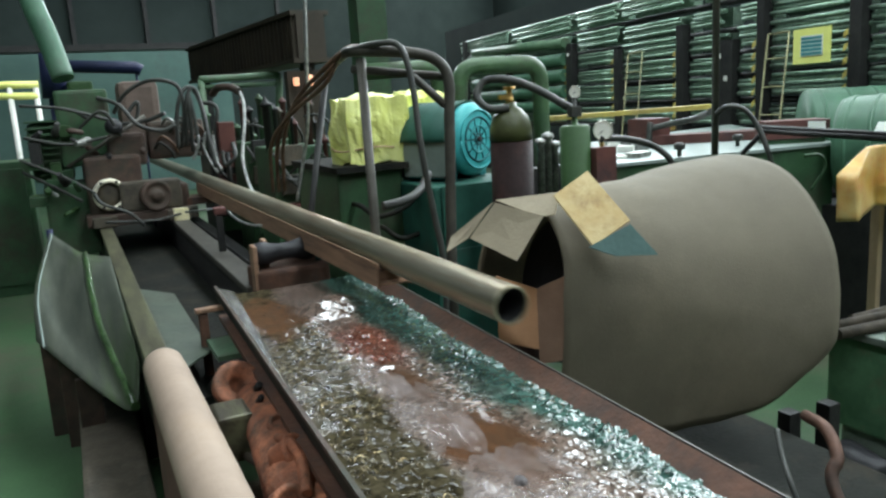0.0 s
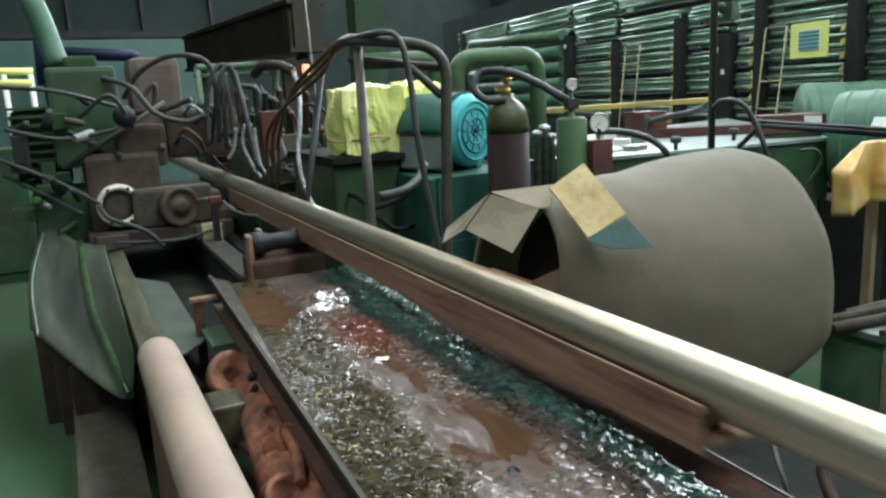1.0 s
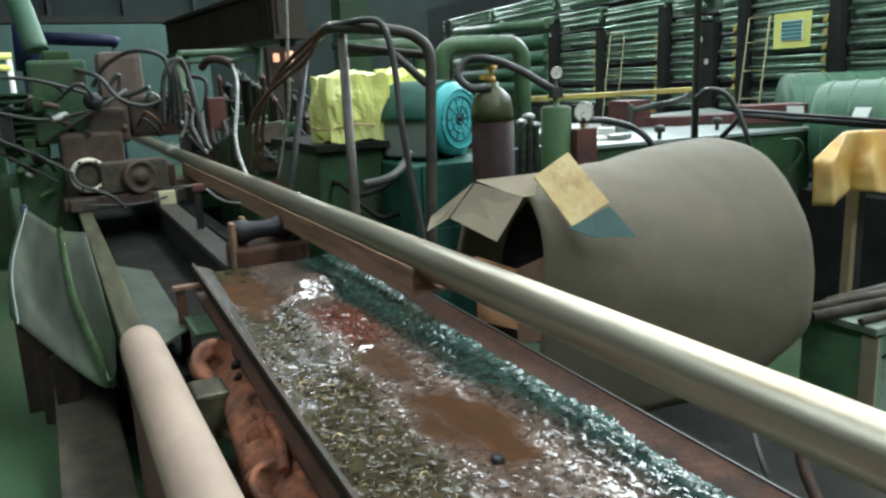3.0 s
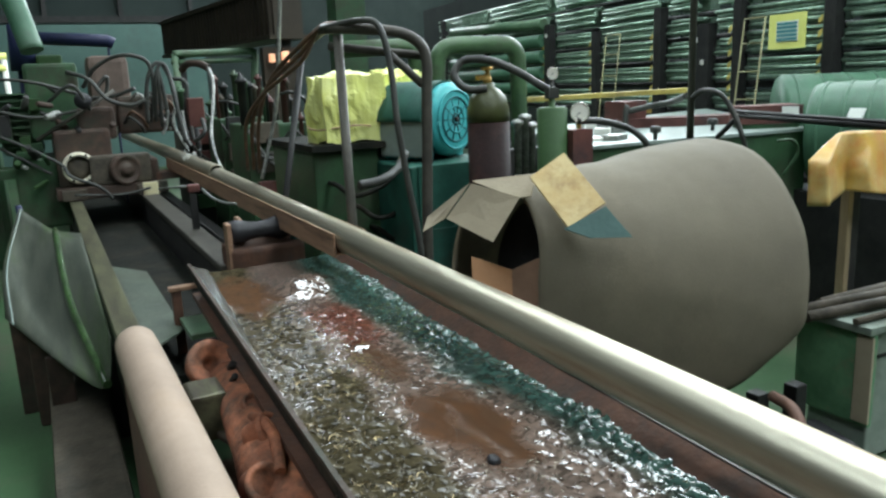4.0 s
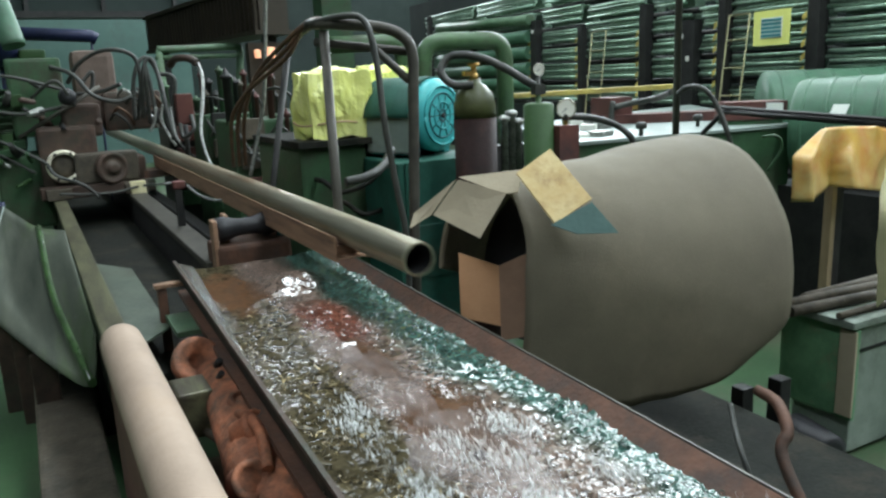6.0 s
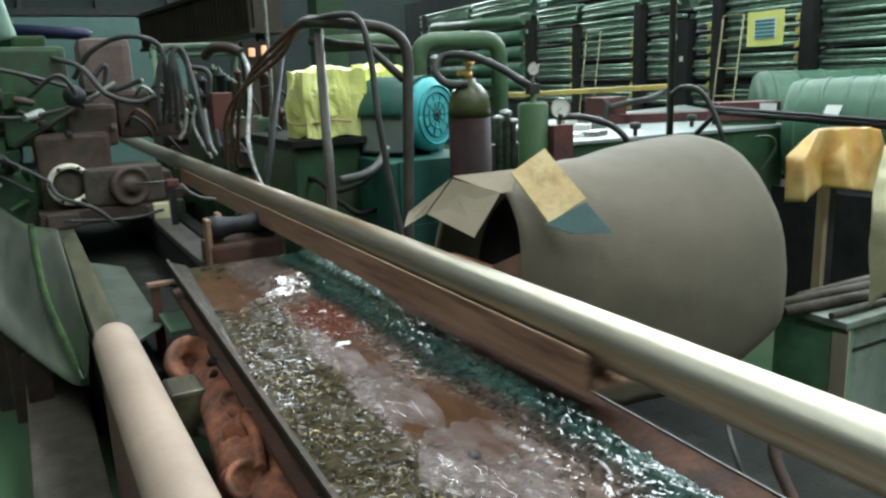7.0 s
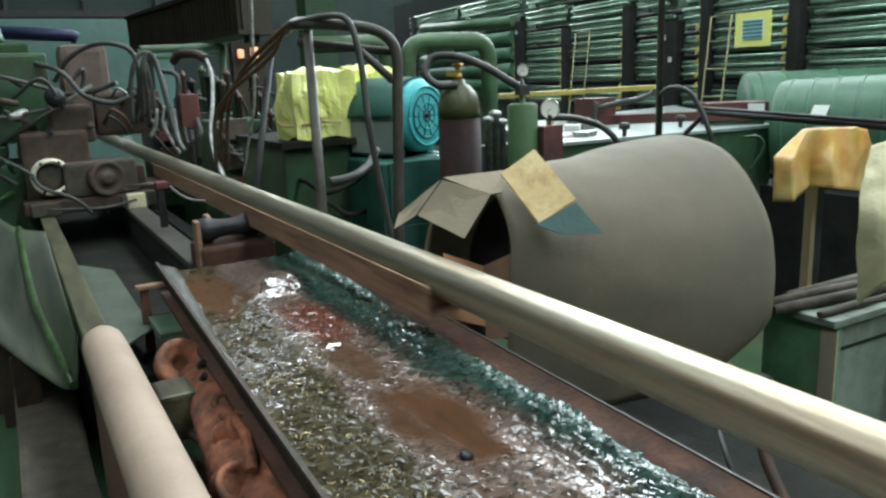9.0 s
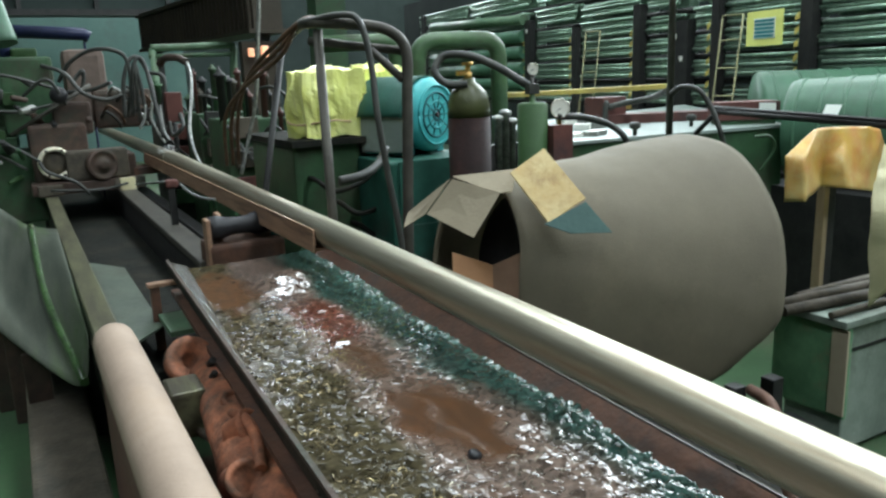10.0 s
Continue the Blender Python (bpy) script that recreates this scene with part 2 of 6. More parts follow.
def swarf_material():
    """Coolant over swarf: colour and ripple follow the mesh's mud, teal, rust and gold layers."""
    m = bpy.data.materials.new("wet_swarf_and_water")
    m.use_nodes = True
    nt = m.node_tree
    b = nt.nodes["Principled BSDF"]

    def layer(name):
        n = nt.nodes.new("ShaderNodeAttribute")
        n.attribute_name = name
        return n.outputs["Fac"]

    def noise_node(scale, detail, stretch, distortion=0.0):
        tc = nt.nodes.new("ShaderNodeTexCoord")
        mp = nt.nodes.new("ShaderNodeMapping")
        mp.inputs["Scale"].default_value = stretch
        nt.links.new(tc.outputs["Object"], mp.inputs[0])
        n = nt.nodes.new("ShaderNodeTexNoise")
        n.inputs["Scale"].default_value, n.inputs["Detail"].default_value, n.inputs["Distortion"].default_value = scale, detail, distortion
        nt.links.new(mp.outputs[0], n.inputs["Vector"])
        return n.outputs[0]

    def mix(fac, a, c, blend="MIX"):
        n = nt.nodes.new("ShaderNodeMix")
        n.data_type, n.blend_type = "RGBA", blend
        if isinstance(fac, float):
            n.inputs[0].default_value = fac
        else:
            nt.links.new(fac, n.inputs[0])
        for socket, v in ((n.inputs[6], a), (n.inputs[7], c)):
            if isinstance(v, tuple):
                socket.default_value = (*v, 1)
            else:
                nt.links.new(v, socket)
        return n.outputs[2]

    def ramp(v, lo, hi, c0, c1):
        n = nt.nodes.new("ShaderNodeMapRange")
        n.inputs[1].default_value, n.inputs[2].default_value, n.inputs[3].default_value, n.inputs[4].default_value = lo, hi, c0, c1
        nt.links.new(v, n.inputs[0])
        return n.outputs[0]

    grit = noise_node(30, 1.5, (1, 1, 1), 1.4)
    streak = noise_node(17, 1.5, (1.6, 0.8, 1), 0.8)
    mud = layer("mud")
    col = mix(layer("gold"), (0.135, 0.098, 0.078), (0.044, 0.036, 0.020))
    col = mix(layer("teal"), col, (0.046, 0.098, 0.080))
    col = mix(layer("rust"), col, (0.13, 0.045, 0.028))
    # shade put into the colour: the bump's grit noise darkens its hollows
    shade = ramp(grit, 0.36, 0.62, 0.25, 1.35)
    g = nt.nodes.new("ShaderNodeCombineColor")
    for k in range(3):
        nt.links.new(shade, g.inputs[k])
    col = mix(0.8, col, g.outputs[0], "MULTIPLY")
    pool = mix(ramp(streak, 0.35, 0.65, 0.0, 1.0), (0.092, 0.043, 0.021), (0.066, 0.034, 0.019))
    col = mix(mud, col, pool)
    nt.links.new(col, b.inputs["Base Color"])
    b.inputs["Roughness"].default_value = 0.5
    nt.links.new(ramp(layer("gold"), 0.0, 1.0, 1.0, 0.25), b.inputs["Coat Weight"])
    b.inputs["Coat IOR"].default_value = 1.8
    nt.links.new(ramp(mud, 0.0, 1.0, 0.03, 0.07), b.inputs["Coat Roughness"])
    b.inputs["Specular IOR Level"].default_value = 0.0
    bp = nt.nodes.new("ShaderNodeBump")
    bp.inputs["Distance"].default_value = 0.006
    add = nt.nodes.new("ShaderNodeMath")
    add.operation = "ADD"
    nt.links.new(grit, add.inputs[0])
    nt.links.new(streak, add.inputs[1])
    nt.links.new(add.outputs[0], bp.inputs["Height"])
    nt.links.new(ramp(layer("calm"), 0.0, 1.0, 0.75, 0.04), bp.inputs["Strength"])
    nt.links.new(bp.outputs[0], b.inputs["Normal"])
    nt.links.new(bp.outputs[0], b.inputs["Coat Normal"])
    return m


def foam_material():
    """Frothy coolant with gaps between the froth."""
    m = mat("frothy_coolant", (0.46, 0.385, 0.36), (0.32, 0.26, 0.24), 0.3, scale=14, stretch=(2.0, 0.8, 1), bump=0.3, coat=0.6)
    nt = m.node_tree
    tc = nt.nodes.new("ShaderNodeTexCoord")
    mp = nt.nodes.new("ShaderNodeMapping")
    mp.inputs["Scale"].default_value = (11, 6, 6)
    n = nt.nodes.new("ShaderNodeTexNoise")
    n.inputs["Scale"].default_value, n.inputs["Detail"].default_value, n.inputs["Distortion"].default_value = 1.0, 6, 0.8
    r = nt.nodes.new("ShaderNodeMapRange")
    r.inputs[1].default_value, r.inputs[2].default_value, r.inputs[3].default_value, r.inputs[4].default_value = 0.30, 0.72, 0.0, 0.5
    nt.links.new(tc.outputs["Object"], mp.inputs[0])
    nt.links.new(mp.outputs[0], n.inputs["Vector"])
    nt.links.new(n.outputs[0], r.inputs[0])
    nt.links.new(r.outputs[0], nt.nodes["Principled BSDF"].inputs["Alpha"])
    return m


M["froth"] = foam_material()
M["swarf"] = swarf_material()

# ---------------------------------------------------------------- mesh helpers
V = Vector


def box(bm, lo, hi, m=None, bevel=0.0):
    sub = bmesh.new()
    bmesh.ops.create_cube(sub, size=1)
    lo, hi = V(lo), V(hi)
    for v in sub.verts:
        v.co = V(((lo[i] + hi[i]) / 2 + v.co[i] * (hi[i] - lo[i]) for i in range(3)))
    if bevel:
        bmesh.ops.bevel(sub, geom=sub.edges[:], offset=bevel, segments=2, affect="EDGES", profile=0.6)
    return merge(bm, sub, m)


def merge(bm, sub, m=None):
    if m is not None:
        sub.transform(m)
    me = bpy.data.meshes.new("tmp")
    sub.to_mesh(me)
    sub.free()
    bm.from_mesh(me)
    bpy.data.meshes.remove(me)
    return bm


def basis(d):
    d = V(d).normalized()
    up = V((0, 0, 1)) if abs(d.z) < 0.95 else V((1, 0, 0))
    a = d.cross(up).normalized()
    return a, d.cross(a)


def sweep(bm, pts, r, n=10, closed=False, caps=True):
    """A round bar of radius r (a number or one for each point) along pts."""
    pts = [V(p) for p in pts]
    rings = []
    a = None
    for i, p in enumerate(pts):
        d = (pts[min(i + 1, len(pts) - 1)] - pts[max(i - 1, 0)]).normalized()
        if a is None:
            a, b = basis(d)
        else:
            a = (a - d * a.dot(d)).normalized()
            b = d.cross(a)
        rad = r[i] if isinstance(r, (list, tuple)) else r
        rings.append([bm.verts.new(p + (a * math.cos(t) + b * math.sin(t)) * rad) for t in (2 * math.pi * k / n for k in range(n))])
    for q, w in zip(rings, rings[1:]):
        for k in range(n):
            f = bm.faces.new((q[k], q[(k + 1) % n], w[(k + 1) % n], w[k]))
            f.smooth = True
    if caps:
        bm.faces.new(rings[0][::-1])
        bm.faces.new(rings[-1])
    return bm


def smooth_path(pts, n=8):
    """A Catmull-Rom line through pts."""
    pts = [V(p) for p in pts]
    ext = [pts[0] * 2 - pts[1]] + pts + [pts[-1] * 2 - pts[-2]]
    out = []
    for i in range(len(pts) - 1):
        a, b, c, d = ext[i:i + 4]
        for k in range(n):
            t = k / n
            out.append(0.5 * ((2 * b) + (c - a) * t + (2 * a - 5 * b + 4 * c - d) * t * t + (3 * b - a - 3 * c + d) * t ** 3))
    out.append(pts[-1])
    return out


def hose(bm, pts, r, n=8):
    return sweep(bm, smooth_path(pts), r, n)


def lathe(bm, profile, base, axis=(0, 0, 1), n=28):
    """Turns (radius, height) pairs round the axis through base."""
    d = V(axis).normalized()
    a, b = basis(d)
    rings = []
    for rad, h in profile:
        rings.append([bm.verts.new(V(base) + d * h + (a * math.cos(t) + b * math.sin(t)) * max(rad, 0.0005)) for t in (2 * math.pi * k / n for k in range(n))])
    for q, w in zip(rings, rings[1:]):
        for k in range(n):
            f = bm.faces.new((q[k], q[(k + 1) % n], w[(k + 1) % n], w[k]))
            f.smooth = True
    bm.faces.new(rings[0][::-1])
    bm.faces.new(rings[-1])
    return bm


def plate(bm, pts, thick, normal=None):
    """A flat sheet with the outline pts, thick metres deep."""
    pts = [V(p) for p in pts]
    nrm = V(normal).normalized() if normal else (pts[1] - pts[0]).cross(pts[2] - pts[0]).normalized()
    a = [bm.verts.new(p + nrm * thick / 2) for p in pts]
    b = [bm.verts.new(p - nrm * thick / 2) for p in pts]
    bm.faces.new(a)
    bm.faces.new(b[::-1])
    for i in range(len(pts)):
        j = (i + 1) % len(pts)
        bm.faces.new((a[j], a[i], b[i], b[j]))
    return bm


def sheet(bm, grid, thick):
    """A bent sheet through a grid of points (rows of equal length), thick metres deep."""
    nr, nc = len(grid), len(grid[0])
    G = [[V(p) for p in row] for row in grid]
    top, bot = [], []
    for i in range(nr):
        tr, br = [], []
        for j in range(nc):
            du = G[min(i + 1, nr - 1)][j] - G[max(i - 1, 0)][j]
            dv = G[i][min(j + 1, nc - 1)] - G[i][max(j - 1, 0)]
            nn = du.cross(dv)
            nn = nn.normalized() if nn.length > 1e-9 else V((0, 0, 1))
            tr.append(bm.verts.new(G[i][j] + nn * thick / 2))
            br.append(bm.verts.new(G[i][j] - nn * thick / 2))
        top.append(tr)
        bot.append(br)
    for i in range(nr - 1):
        for j in range(nc - 1):
            for s, flip in ((top, False), (bot, True)):
                q = (s[i][j], s[i + 1][j], s[i + 1][j + 1], s[i][j + 1])
                f = bm.faces.new(q[::-1] if flip else q)
                f.smooth = True
    for i in range(nr - 1):
        bm.faces.new((top[i][0], bot[i][0], bot[i + 1][0], top[i + 1][0]))
        bm.faces.new((top[i + 1][-1], bot[i + 1][-1], bot[i][-1], top[i][-1]))
    for j in range(nc - 1):
        bm.faces.new((top[0][j + 1], bot[0][j + 1], bot[0][j], top[0][j]))
        bm.faces.new((top[-1][j], bot[-1][j], bot[-1][j + 1], top[-1][j + 1]))
    return bm


ORIGIN = {}


def thing(name, base, label, category, group="", kind=""):
    ob = new(name)
    ob.location = base
    ORIGIN[ob] = V(base)
    return tagged(ob, label, category, group, kind)


def part(name, bm, material, parent, label=""):
    """Links a bmesh, built in world coordinates, as one mesh under a thing or a part."""
    o = ORIGIN[parent]
    bm.transform(Matrix.Translation(-o))
    bmesh.ops.recalc_face_normals(bm, faces=bm.faces[:])
    me = bpy.data.meshes.new(name)
    bm.to_mesh(me)
    bm.free()
    me.materials.append(M[material])
    ob = new(name, me)
    ob.parent = parent
    ORIGIN[ob] = o
    return tagged(ob, label)


def solid(name, bm, material, label, category="", kind="", group=""):
    """A thing that is one mesh."""
    co = [v.co for v in bm.verts]
    base = V((sum(c.x for c in co) / len(co), sum(c.y for c in co) / len(co), min(c.z for c in co)))
    bm.transform(Matrix.Translation(-base))
    bmesh.ops.recalc_face_normals(bm, faces=bm.faces[:])
    me = bpy.data.meshes.new(name)
    bm.to_mesh(me)
    bm.free()
    me.materials.append(M[material])
    ob = new(name, me)
    ob.location = base
    ORIGIN[ob] = base
    return tagged(ob, label, category, group, kind)


def nb():
    return bmesh.new()


# ---------------------------------------------------------------- the hall
solid("floor", box(nb(), (HALL_W, HALL_S, -0.2), (HALL_E, HALL_N, 0.0)), "floor", "green painted factory floor, worn and oily", kind="structure")
bm = nb()
# openings made up to let the added roof lamps through
added_skylights = ((-4.3, -2.7, -10.2, 8.2), (2.7, 4.5, -9.2, 14.0), (10.45, 13.75, -6.6, 21.4))
x = HALL_W
for x0, x1, y0, y1 in added_skylights:
    box(bm, (x, HALL_S, HALL_H + 0.15), (x0, HALL_N, HALL_H + 0.35))
    box(bm, (x0, HALL_S, HALL_H + 0.15), (x1, y0, HALL_H + 0.35))
    box(bm, (x0, y1, HALL_H + 0.15), (x1, HALL_N, HALL_H + 0.35))
    x = x1
box(bm, (x, HALL_S, HALL_H + 0.15), (HALL_E, HALL_N, HALL_H + 0.35))
solid("ceiling", bm, "roof", "dark roof sheeting, out of view, with three long added skylight strips", kind="structure")


def hall_wall(name, a, b, thick, windows):
    """A wall from a to b with one added band of windows cut through it."""
    a, b = V((*a, 0)), V((*b, 0))
    d = (b - a).normalized()
    n = V((-d.y, d.x, 0))
    length = (b - a).length
    m = Matrix(((d.x, n.x, 0, a.x), (d.y, n.y, 0, a.y), (0, 0, 1, 0), (0, 0, 0, 1)))
    bm = nb()
    x0, x1, z0, z1 = windows
    box(bm, (0, 0, 0), (length, thick, z0), m)
    box(bm, (0, 0, z1), (length, thick, HALL_H), m)
    box(bm, (0, 0, z0), (x0, thick, z1), m)
    box(bm, (x1, 0, z0), (length, thick, z1), m)
    solid(name, bm, "darkwall", "sooty hall wall with an added high window band", kind="structure")


hall_wall("wall_north", (HALL_E, HALL_N), (HALL_W, HALL_N), -0.3, (5.75, 8.25, 6.45, 8.25))
hall_wall("wall_east", (HALL_E, HALL_S), (HALL_E, HALL_N), -0.3, (17, 35, 5.5, 8.3))
solid("wall_west", box(nb(), (HALL_W - 0.3, HALL_S, 0), (HALL_W, HALL_N, HALL_H + 0.15)), "darkwall", "sooty hall wall", kind="structure")
bm = nb()
box(bm, (HALL_W, HALL_S - 0.3, 0), (HALL_E, HALL_S, HALL_H))
solid("wall_south", bm, "darkwall", "sooty hall wall", kind="structure")

# far end of the hall
bm = nb()
box(bm, (-1.2, 17.0, 0), (3.3, 17.25, 3.05))
solid("partition_wall", bm, "wall", "teal painted partition wall at the hall's end", kind="structure")
crane = thing("crane_girder", (2, 14.0, 3.2), "dark riveted overhead girder across the bay", "girder")
bm = nb()
box(bm, (-9, 13.9, 2.75), (4.2, 14.0, 3.75))
part("web", bm, "darkwall", crane)
bm = nb()
box(bm, (-9, 13.75, 2.65), (4.2, 14.15, 2.75))
box(bm, (-9, 13.75, 3.75), (4.2, 14.15, 3.85))
part("flange", bm, "dark", crane)
for k in range(12):
    bm = nb()
    box(bm, (-8.5 + k * 1.1, 13.82, 2.75), (-8.44 + k * 1.1, 13.9, 3.75))
    part("stiffener", bm, "dark", crane)
girder_posts = ((-1.1, 13.95), (4.1, 13.95))
for x, y in girder_posts:
    bm = nb()
    box(bm, (x - 0.12, y - 0.1, 0), (x + 0.12, y + 0.1, 2.65))
    solid("column", bm, "dark", "dark steel column carrying the overhead girder", "column", kind="structure")

gb = thing("gantry_box", (2.6, 11.0, 0), "brown ribbed sheet gantry box on steel columns", "gantry")
ga, gbb = V((2.248, 14.000, 2.376)), V((2.729, 9.000, 2.067))
ga.z = gbb.z = 0
gdir = (gbb - ga).normalized()
gnr = V((-gdir.y, gdir.x, 0))
if gnr.y > 0:
    gnr = -gnr
glen = (gbb - ga).length
bm = nb()
plate(bm, [ga + V((0, 0, 2.12)), gbb + V((0, 0, 2.12)), gbb + V((0, 0, 2.62)), ga + V((0, 0, 2.62))], 0.35, gnr)
part("body", bm, "brownwall", gb)
for z in (2.08, 2.62):
    bm = nb()
    plate(bm, [ga + V((0, 0, z)), gbb + V((0, 0, z)), gbb + V((0, 0, z + 0.05)), ga + V((0, 0, z + 0.05))], 0.48, gnr)
    part("flange", bm, "brownwall", gb)
for k in range(34):
    q = ga + gdir * (glen * (k + 0.5) / 34) + gnr * 0.19
    bm = nb()
    box(bm, (q.x - 0.025, q.y - 0.02, 2.13), (q.x + 0.025, q.y + 0.02, 2.62))
    part("rib", bm, "brownwall", gb)
for f in (0.04, 0.96):
    q = ga + gdir * glen * f
    bm = nb()
    box(bm, (q.x - 0.07, q.y - 0.07, 0.0), (q.x + 0.07, q.y + 0.07, 2.08))
    part("column", bm, "dark", gb)

# hydraulic units and pipework in the middle distance
gr = thing("guard_rail", (2.0, 10.0, 0), "pale green bent guard rail of steel pipe", "railing")
bm = nb()
hose(bm, [(1.567, 10.000, 1.977), (1.995, 10.000, 1.983), (2.478, 10.000, 1.994), (2.557, 10.000, 1.938), (2.535, 10.000, 1.717), (2.326, 10.000, -0.296)], 0.045, 12)
part("rail", bm, "lightgreen", gr)
bm = nb()
sweep(bm, [(1.536, 10.000, 1.880), (2.538, 10.000, 1.890)], 0.03, 10)
part("mid_rail", bm, "lightgreen", gr)
q = V((1.586, 10.000, 1.977))
bm = nb()
sweep(bm, [(q.x, q.y, 0), q], 0.04, 10)
part("post", bm, "lightgreen", gr)


def bent_pipe(pts, r, name, material, label, corner=0.12):
    """A pipe with straight runs and rounded bends."""
    pts = [V(p) for p in pts]
    out = [pts[0]]
    for a, b, c in zip(pts, pts[1:], pts[2:]):
        u, w = (a - b).normalized(), (c - b).normalized()
        p, q = b + u * corner, b + w * corner
        for k in range(7):
            t = k / 6
            out.append(p * (1 - t) ** 2 + b * 2 * t * (1 - t) + q * t * t)
    out.append(pts[-1])
    bm = nb()
    sweep(bm, out, r, 16)
    ob = solid(name, bm, material, label, "pipe")
    return ob


bent_pipe([(1.908, 5.200, 1.778), (2.514, 5.200, 1.791), (2.485, 5.200, 1.067)], 0.058, "pipe", "pipegreen", "thick pale green hydraulic pipe with a bend")
bent_pipe([(2.533, 5.000, 1.034), (2.586, 5.000, 1.779), (3.197, 4.900, 1.781), (3.201, 4.900, 0.815)], 0.062, "pipe", "pipegreen", "thick pale green pipe in an upturned loop", 0.14)

pump = thing("pump_unit", (1.9, 4.3, 0), "pump bench with lid and block blackened for shade, and a teal green motor cabinet", "pump unit")
bm = nb()
box(bm, (1.34, 4.15, 0.0), (1.74, 5.0, 1.18), bevel=0.02)
part("tank", bm, "green", pump)
# lid and pump block are near black to paint in the shade under the bag
bm = nb()
box(bm, (1.32, 4.1, 1.18), (1.76, 5.05, 1.215))
part("lid", bm, "shadeblack", pump)
bm = nb()
box(bm, (1.82, 4.42, 0.0), (2.25, 4.8, 1.40), bevel=0.02)
part("pump_block", bm, "shadeblack", pump)
bm = nb()
box(bm, (1.72, 3.70, 0.0), (2.30, 4.36, 1.098), bevel=0.015)
part("motor_cabinet", bm, "tealgreen", pump, "teal green motor cabinet")
for z in (0.45, 0.80):
    bm = nb()
    box(bm, (1.76, 3.685, z), (2.26, 3.70, z + 0.30), bevel=0.006)
    part("cabinet_door", bm, "tealgreen", pump)
for x, z in ((1.42, 1.0), (1.55, 0.86), (1.66, 0.72)):
    bm = nb()
    hose(bm, [(x, 4.14, z), (x, 4.02, z), (x + 0.08, 3.96, z - 0.06), (x + 0.22, 3.92, z - 0.02), (x + 0.30, 3.9, z + 0.05)], 0.015, 10)
    part("suction_pipe", bm, "shadeblack", pump)
MC = V((2.087, 3.950, 1.323))
motor = thing("electric_motor", MC - V((0, 0, 0.2)), "turquoise electric motor with a finned fan cover", "motor")
ax = V((0.42, -0.905, 0)).normalized()
bm = nb()
lathe(bm, [(0.06, -0.40), (0.15, -0.39), (0.17, -0.36), (0.17, -0.05), (0.205, -0.04), (0.208, 0.02), (0.19, 0.05), (0.15, 0.062), (0.05, 0.062)], MC, ax, 40)
body = part("body", bm, "teal", motor)
s, c = basis(ax)
for k in range(26):
    a = 2 * math.pi * k / 26
    d = s * math.cos(a) + c * math.sin(a)
    bm = nb()
    p0, p1 = MC - ax * 0.35 + d * 0.165, MC - ax * 0.05 + d * 0.165
    plate(bm, [p0, p1, p1 + d * 0.022, p0 + d * 0.022], 0.006, ax.cross(d))
    part("fin", bm, "teal", motor)
for rad, mt in ((0.03, "tealdark"), (0.075, "teal"), (0.125, "tealdark"), (0.165, "teal")):
    bm = nb()
    sweep(bm, [MC + ax * 0.064 + (s * math.cos(a) + c * math.sin(a)) * rad for a in (2 * math.pi * k / 28 for k in range(29))], 0.006, 6)
    part("grille_ring", bm, mt, motor)
for k in range(10):
    a = 2 * math.pi * k / 10
    d = s * math.cos(a) + c * math.sin(a)
    bm = nb()
    sweep(bm, [MC + ax * 0.063 + d * 0.03, MC + ax * 0.063 + d * 0.125], 0.004, 5)
    part("grille_bar", bm, "tealdark", motor)
bm = nb()
lathe(bm, [(0.014, 0), (0.016, 0.012), (0.008, 0.014)], MC + ax * 0.06, ax, 12)
part("hub", bm, "dark", motor)
mm = Matrix.Translation((MC.x, MC.y, MC.z)) @ Matrix.Rotation(math.atan2(ax.y, ax.x) + math.pi / 2, 4, "Z")
bm = nb()
box(bm, (-0.23, -0.02, -0.20), (-0.17, 0.32, 0.03), mm, 0.01)
part("terminal_box", bm, "lid", motor, "pale grey terminal box")
bm = nb()
sheet(bm, [[mm @ V((-0.225 * math.cos(a) * 1.08, yy, 0.215 * math.sin(a))) for a in (math.pi * k / 16 * 0.62 for k in range(17))] for yy in (0.0, 0.12, 0.24, 0.36)], 0.01)
part("rain_hood", bm, "tealgreen", motor, "green sheet hood over the motor")
for dx in (-0.14, 0.14):
    bm = nb()
    box(bm, (dx - 0.03, 0.02, -0.222), (dx + 0.03, 0.34, -0.13), mm, 0.006)
    part("foot", bm, "teal", motor)


def crumpled(name, lo, hi, material, label, seed, cuts=13, amp=0.05, m=None, category="sheeting"):
    """Crumpled plastic sheeting wrapped round a box-shaped load."""
    bm = nb()
    bmesh.ops.create_cube(bm, size=1)
    bmesh.ops.subdivide_edges(bm, edges=bm.edges[:], cuts=cuts, use_grid_fill=True)
    lo, hi = V(lo), V(hi)
    rng = random.Random(seed)
    off = V((rng.random() * 20, rng.random() * 20, rng.random() * 20))
    for v in bm.verts:
        d = v.co.normalized()
        round_ = V([max(-0.5, min(0.5, x)) for x in v.co])
        p = round_.lerp(d * 0.55, 0.22)
        p = V([(lo[i] + hi[i]) / 2 + p[i] * (hi[i] - lo[i]) for i in range(3)])
        q = V((p.x * 7, p.y * 7, p.z * 3.2)) + off
        k = (1 - 2.6 * abs(noise.noise(q))) + 0.45 * (1 - 2.6 * abs(noise.noise(q * 2.4))) + 0.5 * noise.noise(q * 0.6)
        v.co = p + d * amp * k * 0.8
    if m is not None:
        bm.transform(m)
    return solid(name, bm, material, label, category)


